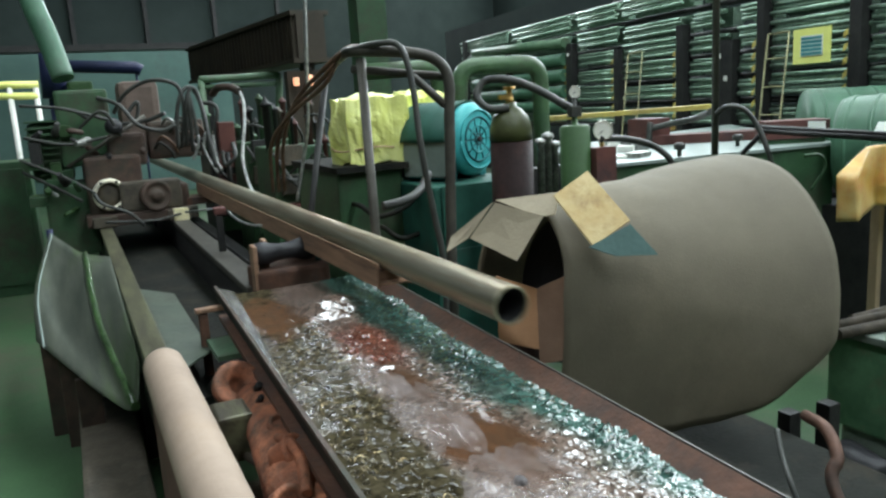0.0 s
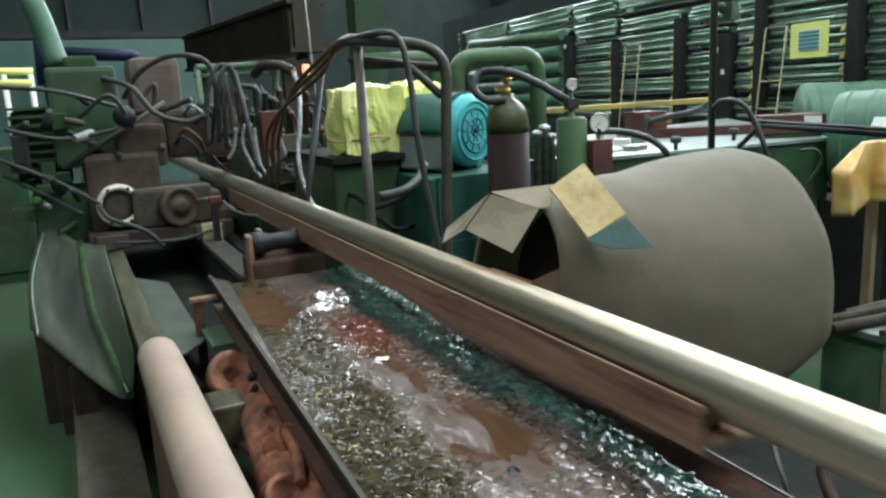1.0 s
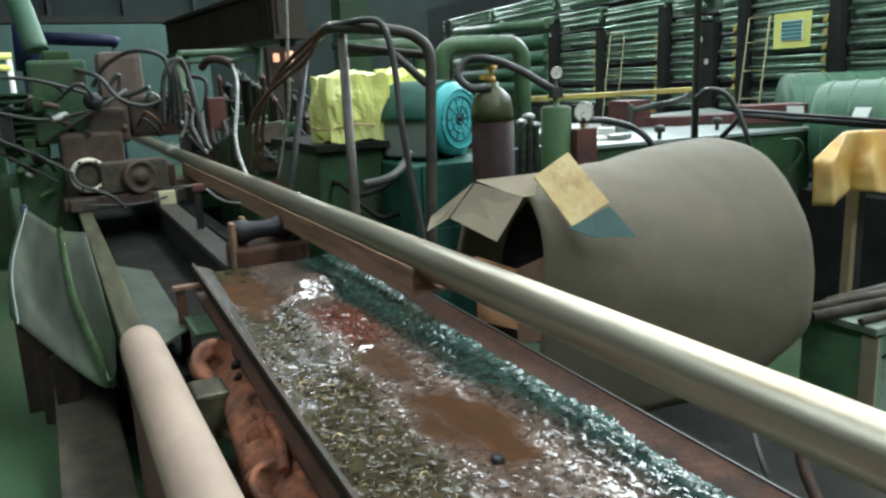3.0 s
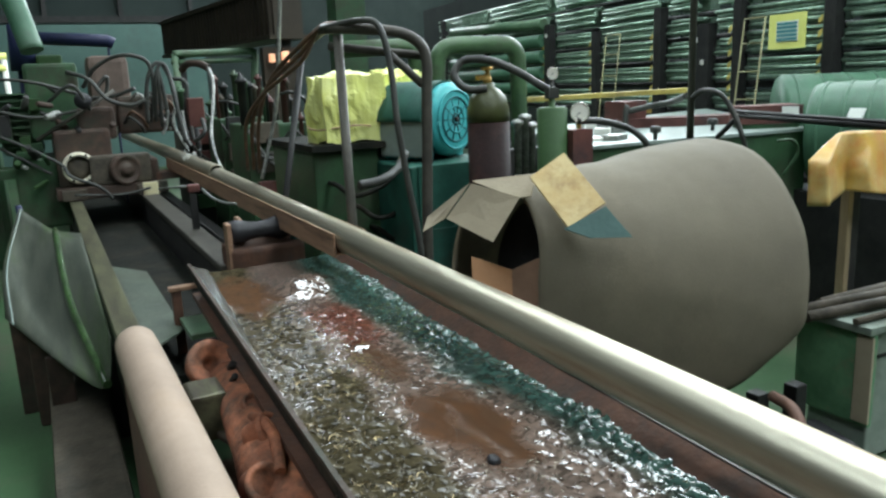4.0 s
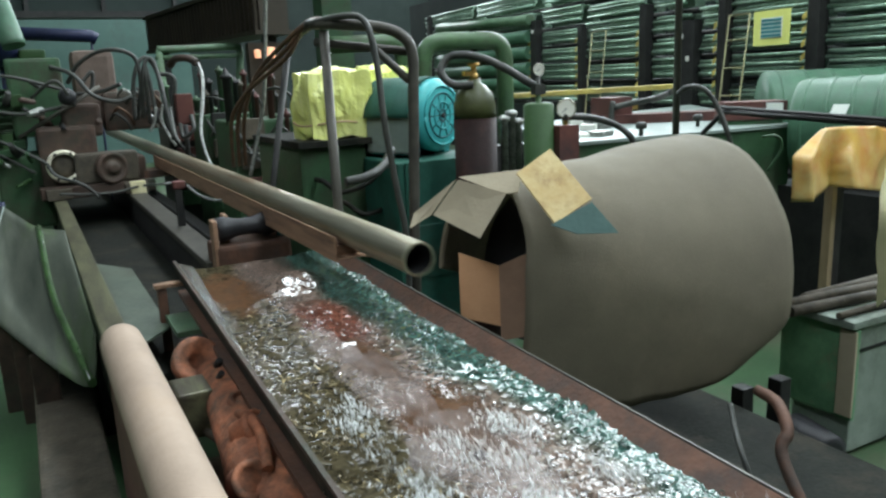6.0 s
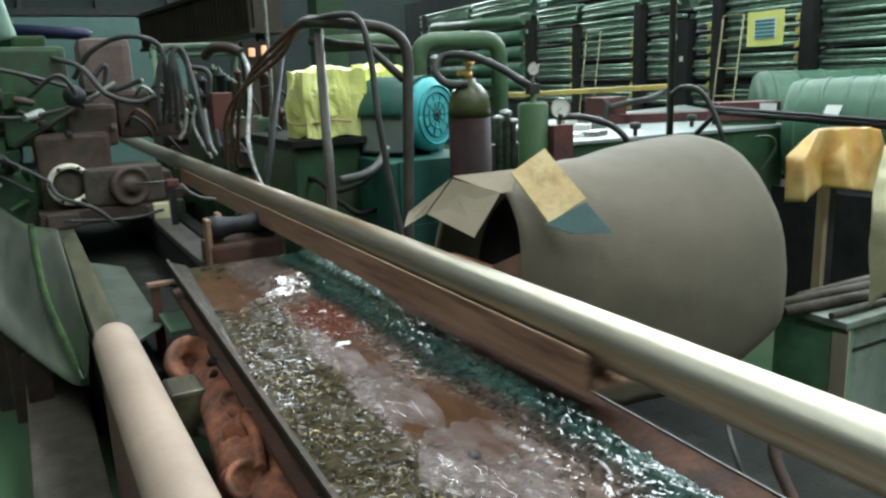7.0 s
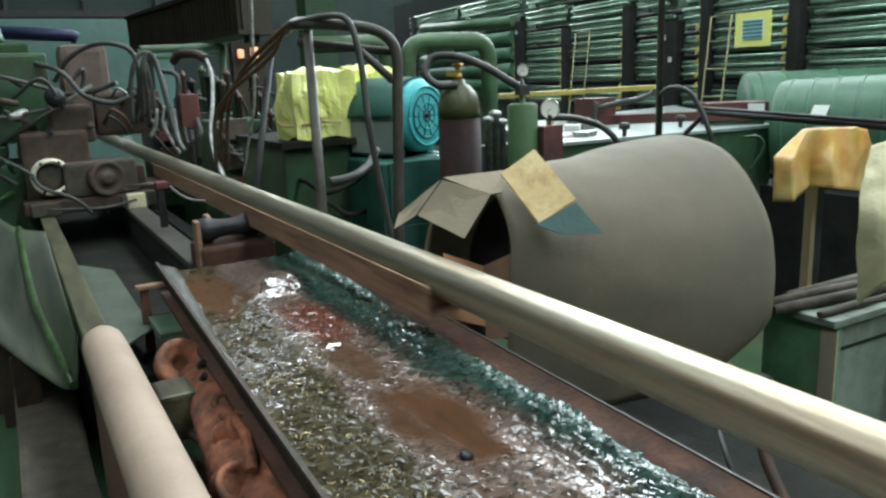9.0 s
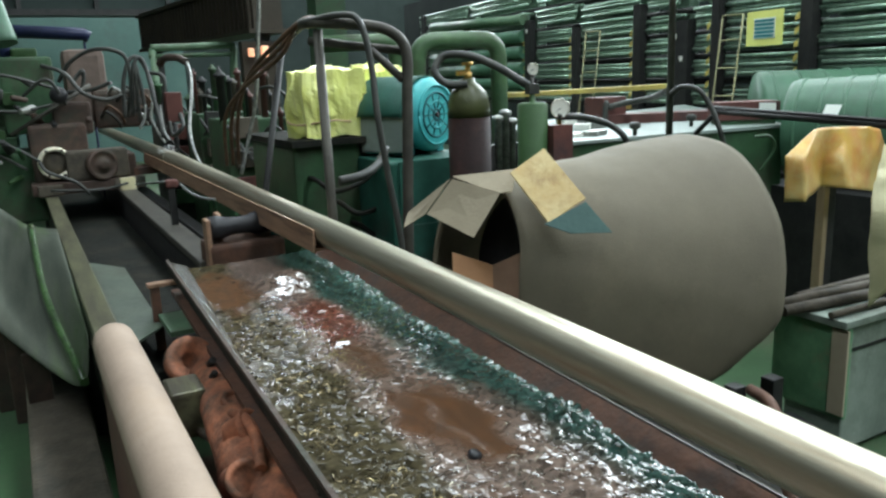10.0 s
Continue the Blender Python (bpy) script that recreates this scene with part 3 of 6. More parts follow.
P = V((1.58, 4.300, 1.405))
crumpled("plastic_cover", P - V((0.16, 0.15, 0.19)), P + V((0.19, 0.15, 0.18)), "yellow", "crumpled yellow polythene bag tied over a pump", 3, amp=0.035)
cover = bpy.data.objects["plastic_cover"]
bm = nb()
sweep(bm, [P + V((math.cos(t) * 0.205, math.sin(t) * 0.175, -0.1 + 0.01 * math.sin(3 * t))) for t in (2 * math.pi * k / 28 for k in range(29))], 0.006, 6)
part("tie_cord", bm, "card", cover)
P = V((2.034, 4.500, 1.494))
crumpled("plastic_cover", P - V((0.14, 0.12, 0.1)), P + V((0.12, 0.12, 0.1)), "yellow", "yellow polythene sheet bunched on a pump", 5, amp=0.04)
P = V((1.874, 4.400, 1.348))
crumpled("plastic_cover", P - V((0.10, 0.1, 0.14)), P + V((0.08, 0.1, 0.12)), "yellow", "hanging fold of yellow polythene", 8, amp=0.04)

# bent tube trolley frame
fr = thing("pipe_trolley", (1.3, 3.3, 0), "grey welded tube trolley with hoses slung over it", "trolley")
TL, TR = V((1.235, 3.350, 1.759)), V((1.531, 3.100, 1.679))
BL, BR = V((1.227, 3.300, 0.934)), V((1.489, 3.050, 0.885))
def down(p, q):
    d = (q - p)
    return p + d * (p.z / (p.z - q.z))
bm = nb()
sweep(bm, [TL, down(TL, BL)], 0.022, 12)
part("leg", bm, "frame", fr)
RT = V((1.405, 3.150, 1.761))
bm = nb()
sweep(bm, smooth_path([(1.252, 3.900, 1.732), (1.230, 3.600, 1.786), TL + V((-0.02, 0.0, 0.03)), RT, (1.500, 3.100, 1.717), (1.535, 3.080, 1.638), (1.525, 3.070, 1.457), BR]) + [down(TR, BR)], 0.024, 12)
part("top_rail", bm, "frame", fr)
bm = nb()
sweep(bm, [(1.421, 3.200, 1.662), (1.512, 3.080, 1.531)], 0.018, 10)
part("brace", bm, "frame", fr)
B1, B2 = V((1.246, 3.900, 1.732)), V((1.098, 3.900, 1.014))
bm = nb()
sweep(bm, [B1, down(B1, B2)], 0.017, 12)
part("leg", bm, "dark", fr)
bm = nb()
sweep(bm, [(1.209, 3.400, 1.714), (1.561, 3.120, 1.651)], 0.02, 10)
part("cross_bar", bm, "frame", fr)
bm = nb()
hose(bm, [(1.176, 3.400, 1.792), (1.286, 3.200, 1.810), (1.332, 3.100, 1.774), (1.351, 3.050, 1.606), (1.347, 3.000, 1.373), (1.388, 3.000, 1.080), (1.418, 3.000, 0.902), (1.427, 3.000, 0.721), (1.398, 3.000, 0.107)], 0.014)
part("hose", bm, "hose", fr, "dark slung rubber hose")
bm = nb()
hose(bm, [(1.310, 3.400, 1.072), (1.427, 3.400, 1.088), (1.558, 3.500, 1.122), (1.651, 3.600, 1.186)], 0.022)
part("pipe_stub", bm, "hose", fr)
for k, d in enumerate((0.0, 0.035, 0.07)):
    bm = nb()
    hose(bm, [(1.30, 3.36 - d, 1.795), (1.22, 3.45 + d, 1.81), (1.14, 3.6, 1.73 - d), (1.12 - d * 0.6, 4.1, 1.58 - d), (1.10 - d, 4.35, 1.35), (1.12 - d, 4.5, 1.08)], 0.011)
    part("hose", bm, "copper", fr, "brown rubber hose slung over the rail")

# gas cylinder
C = V((2.063, 3.450, 1.314))
gas = thing("gas_cylinder", (C.x, C.y, 0), "tall maroon gas cylinder with an olive shoulder", "gas cylinder")
top = V((2.056, 3.450, 1.486)).z
bm = nb()
lathe(bm, [(0.10, 0), (0.11, 0.02), (0.11, top - 0.16)], (C.x, C.y, 0), n=36)
part("body", bm, "cylinder", gas)
bm = nb()
lathe(bm, [(0.111, top - 0.16), (0.109, top - 0.1), (0.095, top - 0.04), (0.06, top), (0.035, top + 0.015), (0.035, top + 0.035)], (C.x, C.y, 0), n=36)
part("shoulder", bm, "cylshoulder", gas)
bm = nb()
lathe(bm, [(0.022, top + 0.03), (0.022, top + 0.06), (0.014, top + 0.065), (0.014, top + 0.1), (0.03, top + 0.1), (0.03, top + 0.115)], (C.x, C.y, 0), n=16)
box(bm, (C.x - 0.06, C.y - 0.015, top + 0.05), (C.x + 0.01, C.y + 0.015, top + 0.075))
part("valve", bm, "brass", gas)
bm = nb()
hose(bm, [(2.029, 3.400, 1.493), (1.940, 3.450, 1.497), (1.899, 3.500, 1.563), (1.958, 3.500, 1.636), (2.048, 3.400, 1.630), (2.149, 3.300, 1.570), (2.232, 3.200, 1.491), (2.290, 3.200, 1.469)], 0.02, 10)
part("hose", bm, "hose", gas, "thick grey hose looping to the manifold")

# green accumulator with gauges
A = V((2.249, 3.150, 1.395))
acc = thing("accumulator", (A.x, A.y, 0), "green cylindrical pressure accumulator with a dial gauge", "accumulator")
bm = nb()
lathe(bm, [(0.07, 0), (0.075, 0.02), (0.075, A.z - 0.01), (0.06, A.z), (0.015, A.z), (0.015, A.z + 0.06)], (A.x, A.y, 0), n=32)
part("body", bm, "greenmetal", acc)


def gauge(parent, p, r, facing):
    d = V(facing).normalized()
    bm = nb()
    lathe(bm, [(r * 0.9, -0.02), (r, -0.015), (r, 0.012), (r * 0.88, 0.014), (r * 0.88, 0.008)], p, d, 24)
    g = part("gauge", bm, "chrome", parent, "round dial gauge with a steel rim")
    bm = nb()
    lathe(bm, [(r * 0.87, 0.0085), (r * 0.87, 0.0095)], p, d, 24)
    part("dial", bm, "gauge", g)
    a, b = basis(d)
    bm = nb()
    q = V(p) + d * 0.011
    plate(bm, [q + a * 0.003, q + (a + b) * r * 0.6, q - a * 0.003], 0.002, d)
    part("needle", bm, "dark", g)


G1 = V((2.255, 3.150, 1.554))
gauge(acc, G1, 0.03, (-0.6, -0.9, 0.05))
bm = nb()
sweep(bm, [(A.x, A.y, A.z), (A.x, A.y, A.z + 0.07), G1 + V((0, 0.01, -0.03))], 0.009, 8)
box(bm, (A.x - 0.03, A.y - 0.02, A.z + 0.04), (A.x + 0.03, A.y + 0.02, A.z + 0.09))
part("fitting", bm, "hose", acc)

# small valve cluster behind the cylinder
vc = thing("valve_block", (2.354, 3.600, 1.214), "cluster of small brass and white valves", "valve")
for pt in ((2.337, 3.600, 1.277), (2.386, 3.600, 1.305), (2.430, 3.600, 1.256)):
    bm = nb()
    lathe(bm, [(0.02, -0.5), (0.022, 0.0), (0.035, 0.01), (0.035, 0.03), (0.01, 0.04)], pt, n=12)
    part("valve", bm, "silver", vc)
bm = nb()
box(bm, (-0.12, -0.05, -1.2), (0.12, 0.05, -0.12), Matrix.Translation((2.407, 3.650, 1.271)))
part("block", bm, "dark", vc)

# big hydraulic tank with a pale lid
tank = thing("hydraulic_tank", (3.2, 3.6, 0), "green welded oil tank with a pale dusty lid", "tank")
ZT = 1.16
c0, c1 = V((4.146, 3.146, 1.160)), V((2.496, 3.277, 1.160))
c2, c3 = V((5.708, 5.477, 1.160)), V((3.119, 4.731, 1.160))
bm = nb()
base = [V((p.x, p.y, ZT / 2)) for p in (c0, c1, c3, c2)]
ctr = sum(base, V()) / 4
plate(bm, [ctr + (p - ctr) * 0.985 for p in base], ZT - 0.02, (0, 0, 1))
part("body", bm, "green", tank)
bm = nb()
plate(bm, [V((p.x, p.y, ZT)) for p in (c0, c1, c3, c2)], 0.018, (0, 0, 1))
part("lid", bm, "lid", tank)
for pt in ((3.049, 3.289, 1.170), (3.695, 3.484, 1.170)):
    bm = nb()
    lathe(bm, [(0.012, 0), (0.012, 0.035), (0.03, 0.04), (0.032, 0.065), (0.02, 0.075)], pt, n=16)
    part("filler_knob", bm, "hose", tank)
bm = nb()
q = V((3.234, 3.211, 1.170))
sweep(bm, [q, q + V((0, 0, 3.0))], 0.02, 10)
part("stand_pipe", bm, "frame", tank)
bm = nb()
hose(bm, [(3.077, 3.050, 1.397), (3.102, 3.000, 1.434), (3.174, 2.950, 1.414), (3.220, 2.900, 1.318), (3.243, 2.850, 1.186), (3.293, 2.850, 1.063)], 0.014)
part("hose", bm, "hose", tank)
bm = nb()
hose(bm, [(2.363, 3.100, 1.320), (2.523, 3.100, 1.308), (2.690, 3.100, 1.263), (2.749, 3.050, 1.203), (2.781, 3.050, 1.148)], 0.017)
part("hose", bm, "hose", tank)
G2 = V((2.381, 3.100, 1.361))
gauge(tank, G2, 0.05, (-0.6, -0.9, 0.05))
bm = nb()
sweep(bm, [G2 + V((0.01, 0.02, 0)), V((G2.x + 0.01, G2.y + 0.02, ZT))], 0.012, 8)
part("gauge_stem", bm, "brass", tank)
bm = nb()
box(bm, (-0.06, -0.05, -0.12), (0.06, 0.05, 0.12), Matrix.Translation((2.362, 3.100, 1.161)))
part("valve_body", bm, "maroon", tank)
for k, pt in enumerate(((2.794, 3.534, 1.170), (2.918, 3.483, 1.170), (3.150, 3.870, 1.170))):
    bm = nb()
    box(bm, (-0.07, -0.05, 0), (0.07, 0.05, 0.018 + 0.01 * k), Matrix.Translation(pt) @ Euler((0, 0, 0.4 * k)).to_matrix().to_4x4(), 0.004)
    part("plate", bm, "silver" if k % 2 else "white", tank)
bm = nb()
hose(bm, [(3.506, 2.850, 1.152), (3.566, 2.800, 1.151), (3.608, 2.800, 1.080), (3.566, 2.850, 0.962)], 0.008)
part("handle", bm, "green", tank)

# beams and boxes behind the tank
bm = nb()
plate(bm, [(3.434, 5.200, 1.343), (4.290, 4.300, 1.378), (4.289, 4.300, 1.411), (3.435, 5.200, 1.378)], 0.1)
solid("beam", bm, "beam", "long yellow painted steel beam", "beam")
bm = nb()
a, b = V((3.380, 3.000, 1.292)), V((3.260, 1.700, 1.250))
sweep(bm, [a, b], 0.016, 4)
sweep(bm, [a + V((0, 0.03, 0.022)), b + V((0, 0.03, 0.022))], 0.010, 4)
sweep(bm, [a, a + V((0.02, 0.17, -0.13))], 0.014, 6)
q = a.lerp(b, 0.97)
sweep(bm, [q, (q.x, q.y, 0)], 0.02, 4)
solid("beam", bm, "dark", "long black steel channel beam", "beam")
bm = nb()
box(bm, (-0.10, -0.10, -1.303), (0.10, 0.10, 0.045), Matrix.Translation((3.617, 4.200, 1.303)))
solid("crate", bm, "maroon", "small maroon painted steel box", "box")
bm = nb()
box(bm, (-0.45, -0.10, -0.072), (0.5, 0.10, -0.01), Matrix.Translation((3.927, 4.000, 1.242)) @ Euler((0, 0, -0.5)).to_matrix().to_4x4())
solid("crate", bm, "maroon", "long maroon painted steel trough", "box")
bm = nb()
box(bm, (-0.28, -0.10, -0.09), (0.10, 0.10, 0.02), Matrix.Translation((4.132, 3.350, 1.288)) @ Euler((0, 0, -0.5)).to_matrix().to_4x4())
solid("crate", bm, "maroon", "maroon painted steel box with a paper note", "box")
q = V((4.132, 3.350, 1.288))
bm = nb()
box(bm, (-0.26, -0.09, -q.z), (0.08, 0.09, -0.094), Matrix.Translation(q) @ Euler((0, 0, -0.5)).to_matrix().to_4x4())
solid("cabinet", bm, "green", "dark green cabinet under a maroon box", "cabinet")
for pt, w, mtl in (((3.400, 4.300, 1.220), 0.10, "white"), ((3.243, 3.900, 1.213), 0.08, "silver"), ((2.667, 3.500, 1.206), 0.07, "white"), ((4.041, 4.500, 1.285), 0.05, "brass")):
    q = V(pt)
    bm = nb()
    box(bm, (q.x - w, q.y - 0.05, q.z - 0.05), (q.x + w, q.y + 0.05, q.z + 0.015), bevel=0.008)
    box(bm, (q.x - 0.02, q.y - 0.02, 0.0), (q.x + 0.02, q.y + 0.02, q.z - 0.05))
    solid("junction_box", bm, mtl, "small pale junction box on a stalk", "box")
bm = nb()
hose(bm, [(3.556, 4.100, 1.285), (3.642, 4.000, 1.312), (3.653, 3.800, 1.343), (3.393, 3.400, 1.398)], 0.02)
hose(bm, [(3.556, 4.100, 1.285), (3.532, 4.100, 1.241), (3.541, 4.100, 0.373)], 0.02)
solid("hose", bm, "hose", "dark hose running over the maroon boxes", "hose")
bm = nb()
plate(bm, [(3.862, 3.120, 1.312), (3.956, 3.080, 1.307), (3.961, 3.080, 1.244), (3.867, 3.120, 1.249)], 0.004)
solid("note", bm, "paper", "white paper note on a steel box", "note")

# wrapped coils
def coil(a, b, r, label):
    a, b = V(a), V(b)
    ob = thing("coil", ((a.x + b.x) / 2, (a.y + b.y) / 2, min(a.z, b.z) - r), label, "coil", "wrapped coils")
    d = (b - a).normalized()
    length = (b - a).length
    bm = nb()
    lathe(bm, [(r * 0.4, 0), (r * 0.97, 0.0), (r, 0.03), (r, length - 0.03), (r * 0.97, length), (r * 0.4, length)], a, d, 40)
    part("wrap", bm, "coil", ob)
    n = 7
    for k in range(n):
        h = length * (k + 0.5) / n
        bm = nb()
        lathe(bm, [(r + 0.001, -0.012), (r + 0.006, -0.01), (r + 0.006, 0.01), (r + 0.001, 0.012)], a + d * h, d, 40)
        part("band", bm, "coil", ob)
    bm = nb()
    box(bm, (a.x - r * 0.7, min(a.y, b.y) - 0.1, 0), (b.x + r * 0.7, max(a.y, b.y) + 0.1, max(0.05, min(a.z, b.z) - r * 0.95)))
    part("cradle", bm, "dark", ob)
    return ob


tagged_coil = coil((4.295, 3.200, 1.106), (4.658, 2.350, 1.138), 0.325, "large green sheet-wrapped coil with a paper tag")
coil((4.904, 4.000, 1.118), (5.871, 3.200, 1.125), 0.355, "large green sheet-wrapped coil")
bm = nb()
plate(bm, [(4.118, 2.865, 1.292), (4.149, 2.788, 1.291), (4.112, 2.796, 1.212), (4.080, 2.873, 1.212)], 0.004)
part("paper_tag", bm, "paper", tagged_coil, "white paper tag")

# racks of stock tubes along the east side
rack_a, rack_b = V((7.104, 13.774, 1.341)), V((5.755, 3.224, 1.332))
rack_a.z = rack_b.z = 0
rd = (rack_b - rack_a).normalized()
rn = V((-rd.y, rd.x, 0))
if rn.dot(-rack_a) < 0:
    rn = -rn


def rack_at(along, z, out=0.0):
    return rack_a + rd * along + rn * out + V((0, 0, z))


RL = (rack_b - rack_a).length
rack = thing("tube_rack", rack_a, "black steel rack posts with hazard striped edges", "rack")
for s, w, top in ((4.75, 0.16, 2.22), (5.98, 0.10, 2.05), (7.28, 0.12, 2.2), (8.0, 0.26, 1.98), (8.52, 0.10, 3.2), (9.60, 0.12, 3.2), (2.6, 0.12, 2.4), (0.6, 0.12, 2.6)):
    bm = nb()
    p = rack_at(s, 0, 0.05)
    plate(bm, [p - rd * w / 2, p + rd * w / 2, p + rd * w / 2 + V((0, 0, top)), p - rd * w / 2 + V((0, 0, top))], 0.1, rn)
    part("post", bm, "dark", rack)
    for k in range(7):
        z = 1.2 + k * 0.11
        if z + 0.07 > top - 0.1 or s < 4 or abs(s - 8.0) < 0.1:
            continue
        bm = nb()
        q = p - rd * (w / 2 + 0.025) + rn * 0.056 + V((0, 0, z))
        plate(bm, [q - rd * 0.02, q + rd * 0.02 + V((0, 0, 0.03)), q + rd * 0.02 + V((0, 0, 0.08)), q - rd * 0.02 + V((0, 0, 0.05))], 0.006, rn)
        part("hazard_stripe", bm, "beam", rack)
for k, (s, z) in enumerate(((4.75, 2.05), (7.95, 1.80), (8.05, 1.58))):
    bm = nb()
    p = rack_at(s, z, 0.11)
    plate(bm, [p - rd * 0.025, p + rd * 0.025, p + rd * 0.025 + V((0, 0, 0.05)), p - rd * 0.025 + V((0, 0, 0.05))], 0.004, rn)
    part("tag", bm, "white", rack)
for z in (1.10, 1.38, 1.62, 1.85, 2.08, 2.36, 2.62):
    bm = nb()
    sweep(bm, [rack_at(0.2, z, -0.1), rack_at(RL, z, -0.1)], 0.03, 4)
    part("shelf_bar", bm, "dark", rack)
shelf_rng = random.Random(4)
spans = ((0.3, 2.5), (2.7, 4.65), (4.9, 5.9), (6.05, 7.2), (7.4, 7.85), (8.15, 8.45), (8.6, 9.5), (9.7, 10.6))
for z in (1.12, 1.40, 1.64, 1.87, 2.11, 2.39):
    for s0, s1 in spans:
        bundle = thing("tube_bundle", rack_at((s0 + s1) / 2, z, 0), "strapped bundle of thin bright steel tubes on the rack", "tube bundle", "stock tube bundles")
        rows_n = shelf_rng.choice((4, 5, 5))
        for i in range(rows_n):
            for j in range(3):
                if j and i < rows_n - 1:
                    continue
                bm = nb()
                e0, e1 = shelf_rng.uniform(-0.05, 0.04), shelf_rng.uniform(-0.04, 0.05)
                zz = z + 0.05 + i * 0.039
                o = 0.02 - j * 0.042 - (i % 2) * 0.012
                sweep(bm, [rack_at(s0 + e0, zz, o), rack_at(s1 + e1, zz, o)], 0.0195, 8)
                part("tube", bm, "racktube", bundle)
        bm = nb()
        p = rack_at(s0, z + 0.03, -0.28)
        q = rack_at(s1, z + 0.03 + rows_n * 0.035, -0.12)
        c = (p + q) / 2
        plate(bm, [rack_at(s0, z + 0.02, -0.2), rack_at(s1, z + 0.02, -0.2), rack_at(s1, z + 0.2, -0.2), rack_at(s0, z + 0.2, -0.2)], 0.12, rn)
        part("tube_core", bm, "racktube", bundle)
# wall of dark sheeting behind the racks
bm = nb()
p, q = rack_at(-4, 0, -1.2), rack_at(RL + 3, 0, -1.2)
plate(bm, [p, q, q + V((0, 0, 3.2)), p + V((0, 0, 3.2))], 0.1, rn)
solid("partition_wall", bm, "darkwall", "dark sheeting behind the tube racks", kind="structure")


bm = nb()
sweep(bm, [rack_at(1.2, 2.36, 0.12), rack_at(4.7, 2.24, 0.12)], 0.07, 16)
solid("stock_tube", bm, "lightgreen", "thick pale green tube lying on the rack arms", "tube")
for s0, z, r in ((1.2, 2.02, 0.09), (1.2, 1.80, 0.09), (1.2, 1.58, 0.09), (1.2, 1.37, 0.09)):
    bm = nb()
    sweep(bm, [rack_at(s0, z, 0.1), rack_at(4.66, z, 0.1)], r, 16)
    solid("stock_tube", bm, "coil", "thick dark green tube lying on the rack", "tube", group="thick tubes on the rack")


def ladder(s, width, z0, z1, label):
    ob = thing("ladder", rack_at(s, z0, 0.15), label, "ladder")
    for e in (0, 1):
        bm = nb()
        p = rack_at(s + e * width, 0, 0.34)
        q = rack_at(s + e * width, z1, 0.13)
        sweep(bm, [p, q], 0.008, 6)
        part("rail", bm, "ladder", ob)
    k = 0
    while 0.25 * (k + 1) < z1 + 0.05:
        z = min(0.25 * (k + 1), z1)
        o = 0.34 - 0.21 * z / z1
        bm = nb()
        sweep(bm, [rack_at(s, z, o), rack_at(s + width, z, o)], 0.008, 6)
        part("rung", bm, "ladder", ob)
        k += 1


ladder(6.32, 0.3, 0, 1.97, "narrow pale yellow ladder leaning on the rack")
ladder(8.66, 0.26, 0, 1.97, "narrow pale yellow ladder leaning on the rack")
sign = thing("sign", rack_at(9.25, 1.65, 0.2), "square yellow notice with a blue printed panel", "sign")
def on_rack(s0, s1, z0, z1, out, th):
    bm = nb()
    return plate(bm, [rack_at(s0, z0, out), rack_at(s1, z0, out), rack_at(s1, z1, out), rack_at(s0, z1, out)], th, rn)
part("board", on_rack(9.05, 9.46, 1.68, 1.97, 0.2, 0.01), "signyellow", sign)
part("panel", on_rack(9.14, 9.38, 1.74, 1.91, 0.207, 0.004), "paper", sign)
for k in range(5):
    part("text_bar", on_rack(9.15, 9.37, 1.75 + k * 0.032, 1.77 + k * 0.032, 0.211, 0.003), "signblue", sign)

# ---------------------------------------------------------------- the tube line
RX0, RX1, RX2, RX3 = 0.145, 0.235, 0.70, 0.83
rails = thing("machine_bed", (0.5, 8, 0), "oily steel machine bed with two slide rails", "machine bed")
for x0, x1, y0, mtl in ((RX0, RX1, 2.5, "olive"), (RX2, RX3, 3.75, "frame")):
    bm = nb()
    box(bm, (x0, y0, 0.66), (x1, 13, 0.70), bevel=0.006)
    part("rail", bm, mtl, rails, "worn flat slide rail")
    bm = nb()
    box(bm, (x0 + 0.02, y0, 0.30), (x1 - 0.02, 13, 0.66))
    part("rail_web", bm, "dark", rails)
bm = nb()
box(bm, (RX1, 3.0, 0.42), (RX2, 13, 0.46))
part("bed_floor", bm, "shadeblack", rails)
bm = nb()
plate(bm, [(RX1, 2.9, 0.60), (0.42, 3.2, 0.58), (0.42, 4.4, 0.58), (RX1, 4.6, 0.60)], 0.01)
part("bed_plate", bm, "plank", rails)
for y in (3.6, 6, 8.5, 11):
    bm = nb()
    box(bm, (RX0, y, 0), (RX3, y + 0.25, 0.42))
    part("foot", bm, "dark", rails)
bm = nb()
box(bm, (RX3 + 0.06, 4.4, 0.60), (RX3 + 0.14, 12, 0.66))
part("guide_bar", bm, "dark", rails)

roll = thing("wrapped_tube", (0.185, 1.5, 0.685), "beige wrapped thick tube lying along the machine rail", "tube")
bm = nb()
sweep(bm, [(0.185, y, 0.752) for y in (-0.6, 0.4, 1.4, 2.0, 2.45, 2.56, 2.60)], [0.068, 0.068, 0.067, 0.067, 0.066, 0.064, 0.052], 40)
part("wrap", bm, "foam", roll)
bm = nb()
box(bm, (0.13, -0.6, 0.28), (0.24, 2.48, 0.69))
part("web", bm, "maroon", roll, "rusty beam under the wrapped tube")
for y in (0.4, 2.1):
    bm = nb()
    box(bm, (0.10, y, 0), (0.27, y + 0.12, 0.28))
    part("foot", bm, "dark", roll)

